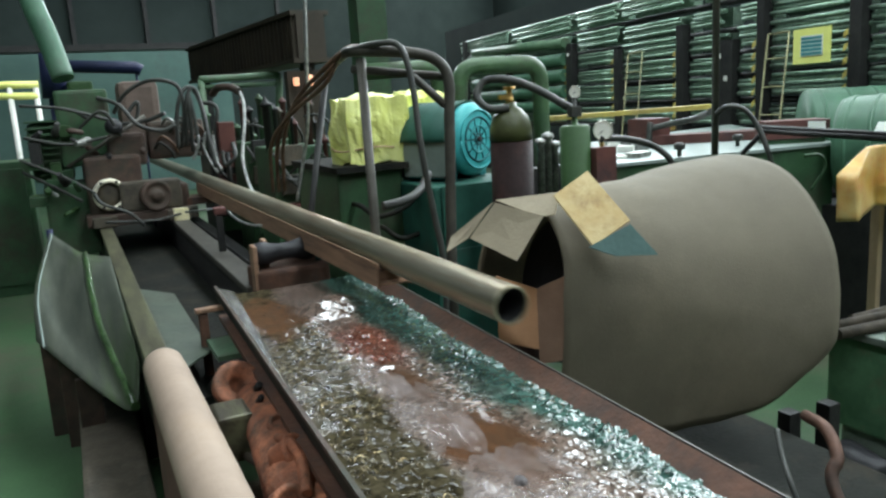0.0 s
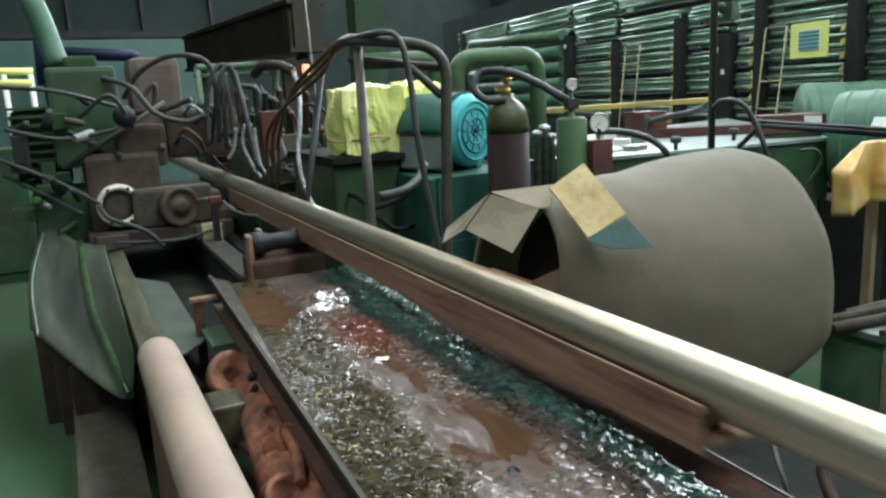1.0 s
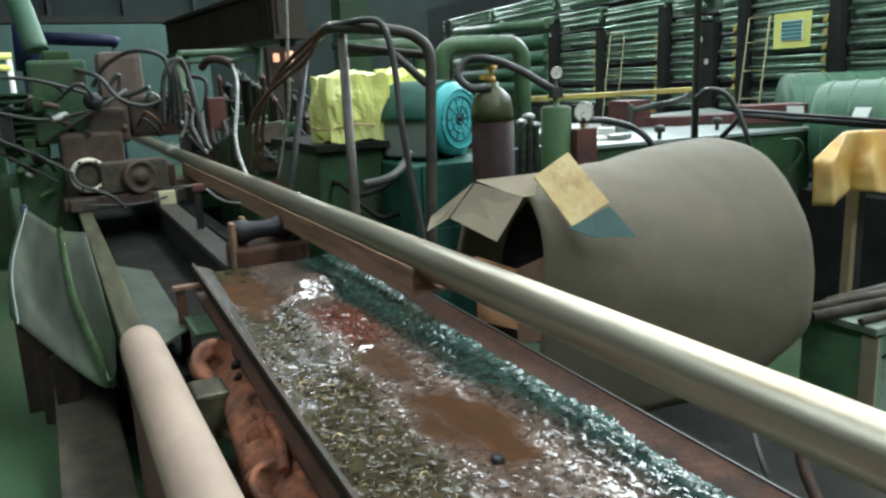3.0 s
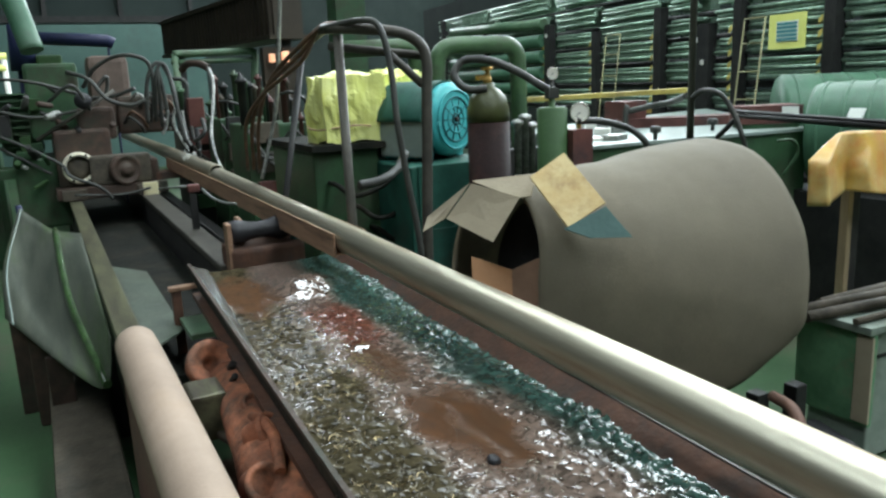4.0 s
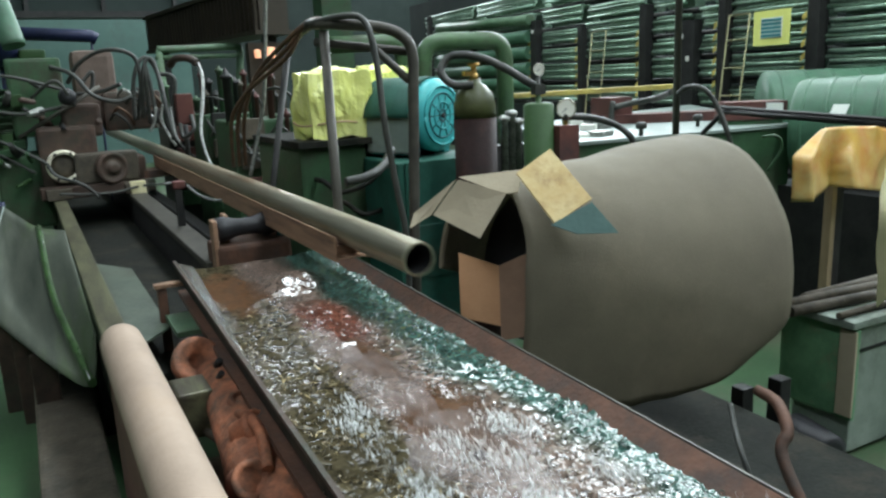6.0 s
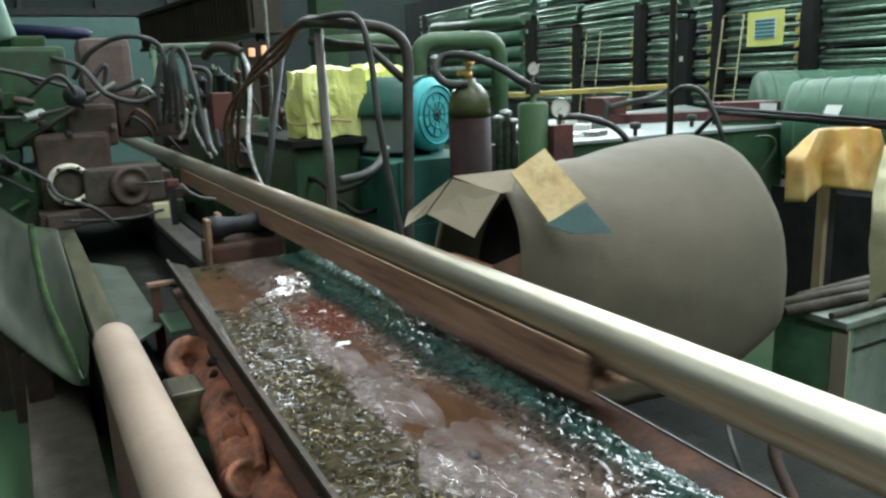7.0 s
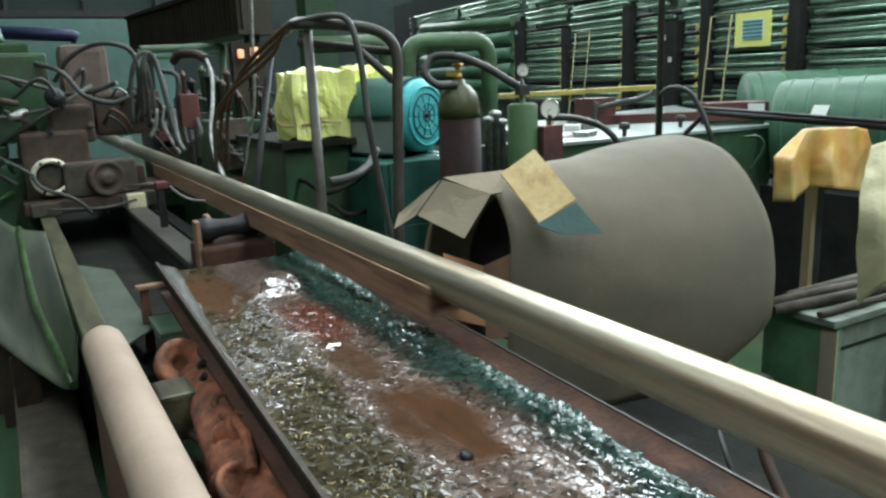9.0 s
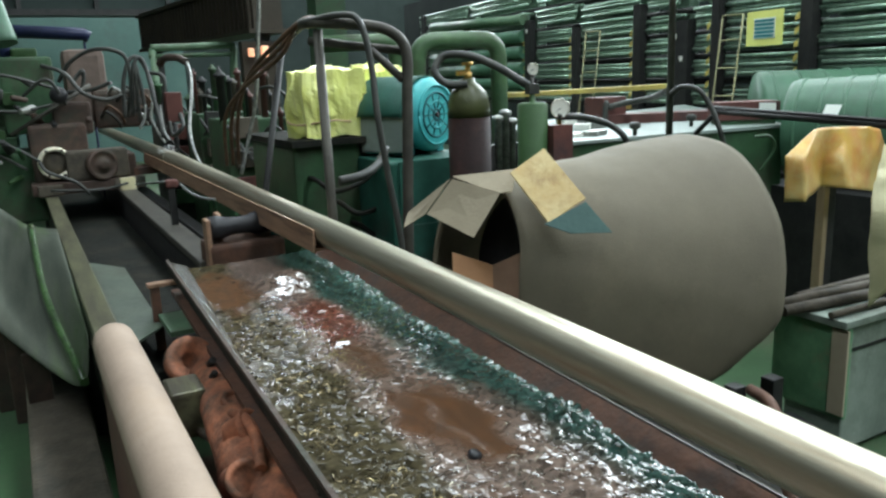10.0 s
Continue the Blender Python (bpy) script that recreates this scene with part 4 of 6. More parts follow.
# guard sheet hanging beside the bed
gd = thing("guard_sheet", (0.0, 4.0, 0.1), "curved grey-green sheet metal splash guard", "guard")
g_rows = ([(0.135, 4.778, 0.774), (0.135, 3.756, 0.695), (0.135, 3.050, 0.643)], [(0.005, 4.900, 0.790), (0.021, 3.900, 0.613), (0.099, 3.000, 0.481)],
          [(-0.086, 5.200, 0.820), (-0.142, 4.300, 0.577), (0.007, 3.200, 0.469)], [(-0.178, 5.500, 0.863), (-0.266, 4.700, 0.668), (-0.264, 4.100, 0.518)])
g_cols = [smooth_path(list(c), 8) for c in zip(*[smooth_path(r, 8) for r in g_rows])]
part("sheet", sheet(nb(), g_cols, 0.005), "guard", gd)
for w, mt in ((0.36, "fold"), (0.99, "lid")):
    line = [c[int(w * (len(c) - 1))] for c in g_cols]
    line = [V(p) + (V((0, 0, 1.55)) - V(p)).normalized() * 0.008 for p in line]
    bm = nb()
    sweep(bm, line, 0.018 if mt == "fold" else 0.005, 8)
    part("edge_bead", bm, mt, gd, "rounded green fold of the sheet")
bm = nb()
q = V((-0.178, 5.500, 0.863))
sweep(bm, [(q.x, q.y, 0.0), (q.x, q.y, q.z + 0.02)], 0.02, 8)
part("post", bm, "blue", gd, "blue post")
for x, y, w, top in ((-0.215, 4.15, 0.04, 0.50), (-0.13, 3.95, 0.05, 0.47), (-0.06, 3.6, 0.05, 0.44)):
    bm = nb()
    box(bm, (x - w, y, 0.0), (x + w, y + 0.04, top), bevel=0.006)
    part("support_plank", bm, "sawbrown", gd, "dark oily support plank")
bm = nb()
box(bm, (-0.12, 2.0, 0.0), (0.12, 4.6, 0.22), bevel=0.02)
solid("pallet_block", bm, "grime", "low oily timber block under the splash guard", "block")
cb = thing("cabinet", (-0.755, 8.500, 0.169), "dark green steel switch cabinet", "cabinet")
p, q = V((-1.101, 8.000, 0.309)), V((-0.341, 8.000, 1.228))
bm = nb()
box(bm, (p.x, 8.0, 0.0), (q.x, 8.6, q.z), bevel=0.01)
part("body", bm, "green", cb)
bm = nb()
box(bm, (p.x + 0.05, 7.98, 0.1), (q.x - 0.05, 8.0, q.z - 0.06), bevel=0.004)
part("door", bm, "green", cb)
# service pipes high on the west side
bm = nb()
hose(bm, [(-0.179, 7.500, 3.107), (-0.109, 7.400, 2.560), (-0.027, 7.300, 2.233), (0.042, 7.200, 1.906)], 0.09, 14)
solid("duct", bm, "coil", "pale green flexible duct hanging down to the saw", "duct")
bm = nb()
q = V((-0.040, 7.600, 1.761))
sweep(bm, [(-0.023, 7.600, 2.143), q], 0.1, 12)
sweep(bm, [q, (q.x, q.y, 0)], 0.05, 8)
solid("duct_end", bm, "blue", "dark blue duct collar", "duct")
bm = nb()
q = V((0.714, 8.400, 2.049))
sweep(bm, [(0.055, 8.400, 2.082), q, q + V((0.05, 0, -0.03))], 0.06, 12)
sweep(bm, [q, (q.x, q.y, 0)], 0.012, 8)
solid("pipe", bm, "blue", "dark blue lagged pipe", "pipe")
yr = thing("guard_rail", (-0.609, 10.000, 1.068), "yellow painted guard rail", "railing")
for a, b in (((-0.909, 10.000, 2.010), (-0.204, 10.000, 1.992)), ((-0.927, 10.000, 1.890), (-0.221, 10.000, 1.867))):
    bm = nb()
    sweep(bm, [a, b], 0.04, 8)
    part("rail", bm, "signyellow", yr)
for a in ((-0.501, 10.000, 2.005), (-0.238, 10.000, 1.994)):
    bm = nb()
    sweep(bm, [(a[0], a[1], 0), a], 0.03, 8)
    part("post", bm, "white", yr)

# trough
TZ = 0.80
def trough_x(side, y):
    return (0.378 if side == 0 else 1.063) + 0.0374 * y
tr = thing("drain_trough", (0.8, 1.8, 0.6), "long rusty steel drain trough full of wet swarf", "trough")
Y0, Y1 = -0.4, 3.45
def rim(x_off0, x_off1, z0, z1, side, y0=Y0, y1=Y1):
    bm = nb()
    vs = []
    for y in (y0, y1):
        x = trough_x(side, y)
        vs.append([bm.verts.new(c) for c in ((x + x_off0, y, z0), (x + x_off1, y, z0), (x + x_off1, y, z1), (x + x_off0, y, z1))])
    a, b = vs
    for k in range(4):
        bm.faces.new((a[k], a[(k + 1) % 4], b[(k + 1) % 4], b[k]))
    bm.faces.new(a[::-1])
    bm.faces.new(b)
    return bm
part("side_wall", rim(-0.006, 0.0, 0.752, TZ - 0.012, 0), "shadeblack", tr)
part("sump_wall", rim(0.05, 0.058, 0.662, 0.742, 0), "shadeblack", tr)
part("sump_wall", rim(-0.03, -0.022, 0.662, 0.742, 1), "rust", tr)
part("rim_bar", rim(-0.009, 0.003, TZ - 0.012, TZ, 0), "sawbrown", tr)
part("side_wall", rim(0.0, 0.012, 0.71, TZ - 0.01, 1), "rust", tr)
bm = nb()
plate(bm, [(trough_x(1, Y0), Y0, TZ - 0.006), (trough_x(1, Y1), Y1, TZ - 0.006), (trough_x(1, Y1) - 0.065, Y1, 0.748), (trough_x(1, Y0) - 0.065, Y0, 0.748)], 0.006)
part("inner_slope", bm, "rust", tr, "wet brown sloping side")
part("rim_angle", rim(0.0, 0.006, TZ - 0.010, TZ, 1), "frame", tr)
bm = nb()
plate(bm, [(trough_x(0, Y0), Y0, 0.655), (trough_x(1, Y0), Y0, 0.655), (trough_x(1, Y1), Y1, 0.655), (trough_x(0, Y1), Y1, 0.655)], 0.02)
part("bottom", bm, "rust", tr)
# plate added where the water's edge reflects brightly
bm = nb()
plate(bm, [(trough_x(0, Y1) + 0.002, Y1, TZ - 0.012), (trough_x(0, 1.7) + 0.002, 1.7, TZ - 0.030), (trough_x(0, 1.7) + 0.01, 1.7, 0.756), (trough_x(0, 2.6) + 0.045, 2.6, 0.7585), (trough_x(0, Y1) + 0.075, Y1, 0.760)], 0.004, (0.7, 0, 0.7))
part("inner_slope", bm, "gleamsteel", tr, "strip added for the water's bright reflection at the side")
for y in (0.2, 2.6):
    bm = nb()
    box(bm, (0.55, y, 0), (0.63, y + 0.08, 0.645))
    part("leg", bm, "dark", tr)
    bm = nb()
    box(bm, (1.0, y, 0), (1.08, y + 0.08, 0.645))
    part("leg", bm, "dark", tr)

# wet swarf surface
def blob(x, y, cx, cy, rx, ry, ragged=0.25):
    """1 inside a ragged ellipse, falling to 0 outside it."""
    d = math.hypot((x - cx) / rx, (y - cy) / ry) + ragged * 1.6 * noise.noise(V((x * 14, y * 9, 2.0)))
    return max(0.0, min(1.0, (1.25 - d) / 0.5))


def zones(x, y):
    u = (x - trough_x(0, y)) / (trough_x(1, y) - trough_x(0, y))
    edge = 0.07 * noise.noise(V((x * 6, y * 4, 11.0))) + 0.05 * noise.noise(V((x * 17, y * 13, 4.0)))
    teal = max(0.0, min(1.0, (u + edge - 0.66 - 0.10 * max(0.0, min(1.0, (1.9 - y) / 0.5)) + 0.05 * max(0.0, min(1.0, (y - 2.2) / 0.5))) / 0.1))
    rust = blob(x, y, 0.83, 2.38, 0.085, 0.26)
    mud = max(blob(x, y, 0.80, 1.50, 0.105, 0.24), 0.75 * blob(x, y, 0.79, 1.98, 0.06, 0.16), 0.8 * blob(x, y, 0.63, 2.95, 0.12, 0.30), 0.8 * blob(x, y, 0.66, 1.02, 0.10, 0.14))
    gold = max(0.0, min(1.0, (0.40 - u + edge) / 0.1))
    return u, mud * (1 - 0.7 * teal), teal, rust, gold


bm = nb()
NX, NY = 130, 460
layers = {k: bm.verts.layers.float.new(k) for k in ("mud", "teal", "rust", "gold", "calm")}
verts = []
for j in range(NY + 1):
    y = Y0 + (Y1 - 0.02 - Y0) * j / NY
    row = []
    for i in range(NX + 1):
        w = i / NX
        x = trough_x(0, y) * (1 - w) + (trough_x(1, y) - 0.038) * w
        u, mud, teal, rust, gold = zones(x, y)
        q = V((x * 9, y * 6, 0))
        h = 0.0022 * noise.noise(q) + (0.0014 * noise.noise(q * 2.7) + 0.0005 * noise.noise(q * 7)) * (1 - mud)
        chop = max(blob(x, y, 0.945, 1.40, 0.095, 0.46, 0.7), 0.8 * teal * max(0.0, min(1.0, 0.35 + 2.2 * noise.noise(V((x * 8, y * 5, 21.0))))))
        h += 0.0055 * chop * (1 - mud) * noise.noise(V((x * 42, y * 34, 6.0)))
        lump = abs(noise.noise(V((x * 34, y * 30, 3.0)))) + 0.7 * abs(noise.noise(V((x * 75, y * 70, 9.0))))
        bare = max(0.0, noise.noise(V((x * 5.5, y * 4.5, 7.0))) + 0.25)
        h += lump * (1 - mud) * (0.0008 + 0.006 * bare * max(gold, teal) + 0.006 * rust)
        heap = math.exp(-((u - 0.90 - 0.05 * noise.noise(V((0, y * 3, 1)))) / 0.07) ** 2) * max(0.0, 0.35 + noise.noise(V((x * 6, y * 5, 5.0))))
        h += heap * (0.006 + 0.026 * lump)
        # a low step and a few clots, added to tilt the coolant into white glints
        for cx, cy, rx, ry, rise in ((0.885, 2.83, 0.12, 0.10, 0.043), (0.80, 2.10, 0.035, 0.022, 0.009), (1.0, 1.74, 0.04, 0.03, 0.0145)):
            side_ = math.exp(-((x - cx) / rx) ** 4)
            w_ = max(0.0, min(1.0, 0.5 + (y - cy + 0.02 * noise.noise(V((x * 25, y * 25, 2)))) / ry * 0.5))
            h += rise * side_ * w_ * w_ * (3 - 2 * w_) * math.exp(-(max(0.0, y - cy - ry) / (2.2 * ry)) ** 2)
        v = bm.verts.new((x, y, 0.750 + h + 0.010 * (abs(w - 0.5) * 2) ** 6))
        for k, val in (("mud", mud), ("teal", teal), ("rust", rust), ("gold", gold), ("calm", max(mud, 0.45 * gold, 0.93 * blob(x, y, 0.885, 2.84, 0.12, 0.11, 0.3), 0.8 * blob(x, y, 0.99, 1.72, 0.045, 0.10, 0.4), 0.8 * blob(x, y, 0.80, 2.10, 0.04, 0.04), 0.3 * chop))):
            v[layers[k]] = val
        row.append(v)
    verts.append(row)
for a, b in zip(verts, verts[1:]):
    for i in range(NX):
        f = bm.faces.new((a[i], a[i + 1], b[i + 1], b[i]))
        f.smooth = True
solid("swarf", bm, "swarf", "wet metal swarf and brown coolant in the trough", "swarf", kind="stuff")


def chip_bed(count, seed, material, label, weight, y0, y1, length, width):
    """Loose curled ribbons of swarf, thickest where weight(zones) is high."""
    rng = random.Random(seed)
    co, faces = [], []
    for k in range(count):
        y = rng.uniform(y0, y1)
        x = trough_x(0, y) + (trough_x(1, y) - 0.06 - trough_x(0, y)) * rng.random()
        u, mud, teal, rust, gold = zones(x, y)
        if rng.random() > weight(u, y, teal, rust, gold) * (1 - mud) * max(0.04, min(1.0, 0.45 + 2.6 * noise.noise(V((x * 9, y * 7, 3.3))))):
            continue
        heap = 0.014 * math.exp(-((u - 0.90) / 0.08) ** 2)
        ln, wd = rng.uniform(*length), rng.uniform(*width)
        a, bend = rng.uniform(0, 6.28), rng.choice((-1, 1)) * rng.uniform(0.6, 5.5)
        tilt, lift = rng.uniform(-0.5, 0.5), rng.uniform(0.0, 0.010)
        p = V((x, y, 0.7535 + heap + rng.uniform(0.0, 0.005)))
        roll_ = rng.uniform(0, 3.14)
        n0 = len(co)
        for q in range(7):
            f = q / 6
            p = p + V((math.cos(a + bend * f), math.sin(a + bend * f), tilt * (0.5 - f))) * ln / 6
            s = V((-math.sin(a + bend * f) * math.cos(roll_), math.cos(a + bend * f) * math.cos(roll_), math.sin(roll_))) * wd
            lifted = p + V((0, 0, lift * math.sin(f * math.pi)))
            co += [lifted + s, lifted - s]
            if q:
                m0 = n0 + 2 * q
                faces.append((m0 - 2, m0 - 1, m0 + 1, m0))
    me = bpy.data.meshes.new("metal_chips")
    me.from_pydata(co, [], faces)
    me.materials.append(M[material])
    ob = new("metal_chips", me)
    ORIGIN[ob] = V((0, 0, 0))
    return tagged(ob, label, "chips", "", "stuff")


chip_bed(5200, 9, "chips", "loose curled brassy steel chips in the trough", lambda u, y, teal, rust, gold: gold * (0.9 if u > 0.04 else 0.2) * min(1.0, max(0.1, (2.75 - y) * 2)), 0.6, 3.2, (0.012, 0.040), (0.0006, 0.0016))
chip_bed(3800, 10, "chips_teal", "bed of small wet teal steel chips along the trough", lambda u, y, teal, rust, gold: teal, 0.7, 3.4, (0.008, 0.024), (0.0006, 0.0016))
chip_bed(3500, 11, "chips_red", "small heap of rusty red chips in the coolant", lambda u, y, teal, rust, gold: rust, 2.0, 2.8, (0.008, 0.022), (0.0006, 0.0014))
chip_bed(1500, 12, "chips_grey", "loose grey steel chips washed down the trough", lambda u, y, teal, rust, gold: min(1.0, max(0.0, (1.75 - y) * 1.6)) * (1 - 0.5 * teal), 0.6, 1.8, (0.010, 0.034), (0.0006, 0.0015))
chip_bed(1500, 13, "chips", "brassy chips caught against the trough's wet side", lambda u, y, teal, rust, gold: 1.0 if u > 0.86 else 0.0, 0.8, 2.6, (0.006, 0.018), (0.0006, 0.0014))


def froth(name, cx, cy, rx, ry, seed):
    """A ragged low dome of froth whose rim dips under the swarf."""
    bm = nb()
    n = 44
    rows_ = []
    for j in range(n + 1):
        line = []
        for i in range(n + 1):
            a, b = 2 * i / n - 1, 2 * j / n - 1
            d = math.hypot(a, b) + 0.35 * noise.noise(V((a * 2.2 + seed, b * 2.2, 1.0)))
            z = 0.014 - 0.030 * d * d + 0.005 * noise.noise(V((a * 7, b * 5, seed)))
            line.append(bm.verts.new((a * rx + 0.0374 * b * ry, b * ry, max(z, -0.02))))
        rows_.append(line)
    for p, q in zip(rows_, rows_[1:]):
        for i in range(n):
            f = bm.faces.new((p[i], p[i + 1], q[i + 1], q[i]))
            f.smooth = True
    me = bpy.data.meshes.new(name)
    bm.to_mesh(me)
    bm.free()
    me.materials.append(M["froth"])
    ob = new(name, me)
    ob.location = (cx, cy, 0.70)
    return tagged(ob, "pale frothy coolant washing down the trough", "water", "froth on the coolant", "stuff")


froth_beds = [(froth("coolant_froth", *f), f[0], f[1]) for f in ((0.76, 1.75, 0.12, 0.40, 3), (0.76, 1.25, 0.17, 0.34, 8), (0.74, 2.10, 0.08, 0.24, 14))]

# roller stand behind the trough
rs = thing("roller_stand", (0.85, 3.7, 0), "brown pipe roller stand with a black rubber roller", "roller stand")
c = V((0.886, 3.700, 0.869))
bm = nb()
lathe(bm, [(0.03, -0.16), (0.055, -0.15), (0.06, -0.10), (0.045, -0.05), (0.04, 0.0), (0.045, 0.05), (0.06, 0.10), (0.055, 0.15), (0.03, 0.16)], c, (1, 0.1, 0), 32)
part("roller", bm, "rubber", rs, "glossy black waisted rubber roller")
for pt in ((0.728, 3.650, 0.865), (0.802, 3.750, 0.872)):
    bm = nb()
    p = V(pt)
    box(bm, (p.x - 0.012, p.y - 0.04, 0.6), (p.x + 0.012, p.y + 0.04, p.z + 0.06), bevel=0.008)
    part("bracket", bm, "chute", rs)
bm = nb()
box(bm, (c.x - 0.16, 3.6, 0.60), (c.x + 0.2, 3.85, 0.80), bevel=0.02)
part("base", bm, "rust", rs)
bm = nb()
box(bm, (c.x - 0.1, 3.65, 0.0), (c.x + 0.1, 3.8, 0.60))
part("pedestal", bm, "dark", rs)
bm = nb()
sweep(bm, [c + V((0.17, 0, -0.1)), c + V((0.19, 0, 0.05))], 0.02, 8)
part("side_pin", bm, "tealdark", rs)

# drive casting between the wrapped tube and the trough
dr = thing("drive_casting", (0.33, 1.9, 0), "rusty orange gear drive casting with bolt holes", "gear drive")
oc = V((0.414, 2.605, 0.620))
bm = nb()
lathe(bm, [(0.045, -0.07), (0.06, -0.05), (0.082, -0.02), (0.085, 0.0), (0.085, 0.025), (0.078, 0.032), (0.058, 0.032), (0.052, 0.022), (0.034, 0.022), (0.03, -0.02), (0.01, -0.02)], oc, (0.15, -0.80, 0.58), 32)
part("flange", bm, "orange", dr)
for pt, r in (((0.459, 2.449, 0.660), 0.013), ((0.439, 2.335, 0.660), 0.010)):
    bm = nb()
    lathe(bm, [(r, -0.02), (r, 0.012), (r * 0.6, 0.014)], pt, (0.2, -0.7, 0.65), 12)
    part("bolt", bm, "dark", dr)
P1, P2 = V((0.448, 2.248, 0.580)), V((0.422, 1.879, 0.550))
bm = nb()
sweep(bm, [oc + V((0.05, -0.05, -0.05)), P1, P2, P2 + V((0.03, -0.25, -0.05))], [0.07, 0.075, 0.085, 0.085], 20)
bmesh.ops.subdivide_edges(bm, edges=bm.edges[:], cuts=2, use_grid_fill=True)
for v in bm.verts:
    v.co += V((1, 0, 0.7)) * 0.012 * noise.noise(v.co * 14)
part("housing", bm, "orange", dr)
bm = nb()
lathe(bm, [(0.05, 0), (0.06, 0.02), (0.06, 0.05), (0.035, 0.06), (0.03, 0.04)], (0.480, 1.884, 0.580), (0.5, -0.5, 0.7), 24)
part("port", bm, "rust", dr)
for pt, r, ax_ in (((0.451, 2.138, 0.630), 0.04, (0.3, -0.4, 0.8)), ((0.441, 1.948, 0.630), 0.05, (0.6, -0.5, 0.5)), ((0.397, 2.336, 0.560), 0.035, (-0.3, -0.6, 0.6)), ((0.368, 1.741, 0.600), 0.045, (0.2, -0.8, 0.5))):
    bm = nb()
    lathe(bm, [(r * 0.7, -0.06), (r, -0.05), (r, 0.0), (r * 1.12, 0.004), (r * 1.12, 0.018), (r * 0.75, 0.02), (r * 0.7, 0.005)], pt, ax_, 20)
    part("boss", bm, "orange", dr)
bm = nb()
hose(bm, [(0.417, 2.146, 0.600), (0.430, 1.984, 0.660), (0.433, 1.842, 0.660), (0.413, 1.734, 0.620)], 0.016)
part("rib", bm, "orange", dr)
bm = nb()
hose(bm, [(0.368, 2.313, 0.500), (0.389, 2.051, 0.550), (0.402, 1.957, 0.520), (0.370, 1.785, 0.500)], 0.014)
part("oil_pipe", bm, "grime", dr)
bm = nb()
box(bm, (-0.055, -0.08, -0.13), (0.055, 0.08, 0.02), Matrix.Translation((0.348, 2.360, 0.620)), 0.012)
part("gearbox", bm, "olive", dr, "oily olive gearbox block")
bm = nb()
box(bm, (0.28, 1.0, 0.0), (0.44, 2.2, 0.46))
part("plinth", bm, "grime", dr)
bk = thing("support_bracket", (0.426, 3.628, 0.400), "small brown steel post with a cross arm", "bracket")
p = V((0.416, 3.275, 0.740))
bm = nb()
box(bm, (p.x - 0.018, p.y - 0.02, 0.0), (p.x + 0.018, p.y + 0.02, 0.74), bevel=0.004)
part("post", bm, "rust", bk)
bm = nb()
box(bm, (p.x - 0.03, p.y - 0.03, 0.735), (p.x + 0.13, p.y + 0.015, 0.752), bevel=0.003)
part("arm", bm, "chute", bk)
bm = nb()
box(bm, (p.x, p.y - 0.3, 0.60), (p.x + 0.14, p.y - 0.02, 0.62))
part("plate", bm, "lightgreen", bk)

# red lever with cable next to the rail
lv = thing("limit_switch", (0.790, 4.900, 0.926), "small dark red limit switch with a pale cable", "switch")
bm = nb()
box(bm, (-0.035, -0.03, -0.03), (0.04, 0.03, 0.02), Matrix.Translation((0.794, 4.900, 0.960)), 0.012)
part("body", bm, "maroon", lv)
bm = nb()
sweep(bm, [(0.633, 5.200, 0.935), (0.769, 4.950, 0.965)], 0.008, 6)
part("arm", bm, "silver", lv)
bm = nb()
hose(bm, [(0.850, 4.900, 0.944), (0.862, 4.700, 0.916), (0.892, 4.500, 0.903), (0.941, 4.400, 0.903)], 0.008)
part("cable", bm, "silver", lv)
bm = nb()
q = V((0.790, 4.900, 0.926))
box(bm, (q.x - 0.02, q.y - 0.02, 0.0), (q.x + 0.02, q.y + 0.02, q.z))
part("stand", bm, "dark", lv)

# added block for the dark space, and torn sheet, behind the trough
fr = thing("shroud_shade_block", (1.7, 1.5, 0), "low black block added for the dark space under the felt shroud", "stand")
# near-black box that paints in the shaded cavity below the shroud
bm = nb()
box(bm, (1.42, 0.7, 0.0), (2.3, 2.5, 0.25), bevel=0.02)
part("base", bm, "shadeblack", fr)
bm = nb()
hose(bm, [(1.750, 1.392, 0.629), (1.720, 1.303, 0.629), (1.680, 1.236, 0.585), (1.640, 1.209, 0.514), (1.62, 1.0, 0.26)], 0.017, 10)
part("hose", bm, "rust", fr, "brown rubber hose")
bm = nb()
hose(bm, [(1.700, 1.444, 0.580), (1.660, 1.388, 0.527), (1.620, 1.316, 0.471), (1.62, 1.2, 0.26)], 0.008, 8)
part("cable", bm, "hose", fr)
# small cap added to make a dark spot on the swarf
bm = nb()
lathe(bm, [(0.0, 0.007), (0.010, 0.006), (0.016, 0.001), (0.014, -0.012), (0.0, -0.014)], (0.764, 1.293, 0.755), (0.2, -0.3, 1), 14)
solid("plug", bm, "rubber", "small black cap for a dark spot in the wet swarf", "plug")

# ---------------------------------------------------------------- felt shroud
sh = thing("shroud", (2.490, 2.549, 0.000), "large grey felt sheet rolled into a funnel over a stand", "shroud")
S1, S2 = V((1.275, 2.127, 0.956)), V((2.188, 2.186, 0.728))
R1, R2 = 0.245, 0.55
axis = (S2 - S1).normalized()
side = axis.cross(V((0, 0, 1))).normalized()
if side.y > 0:
    side = -side
upv = side.cross(axis).normalized()
if upv.z < 0:
    upv = -upv
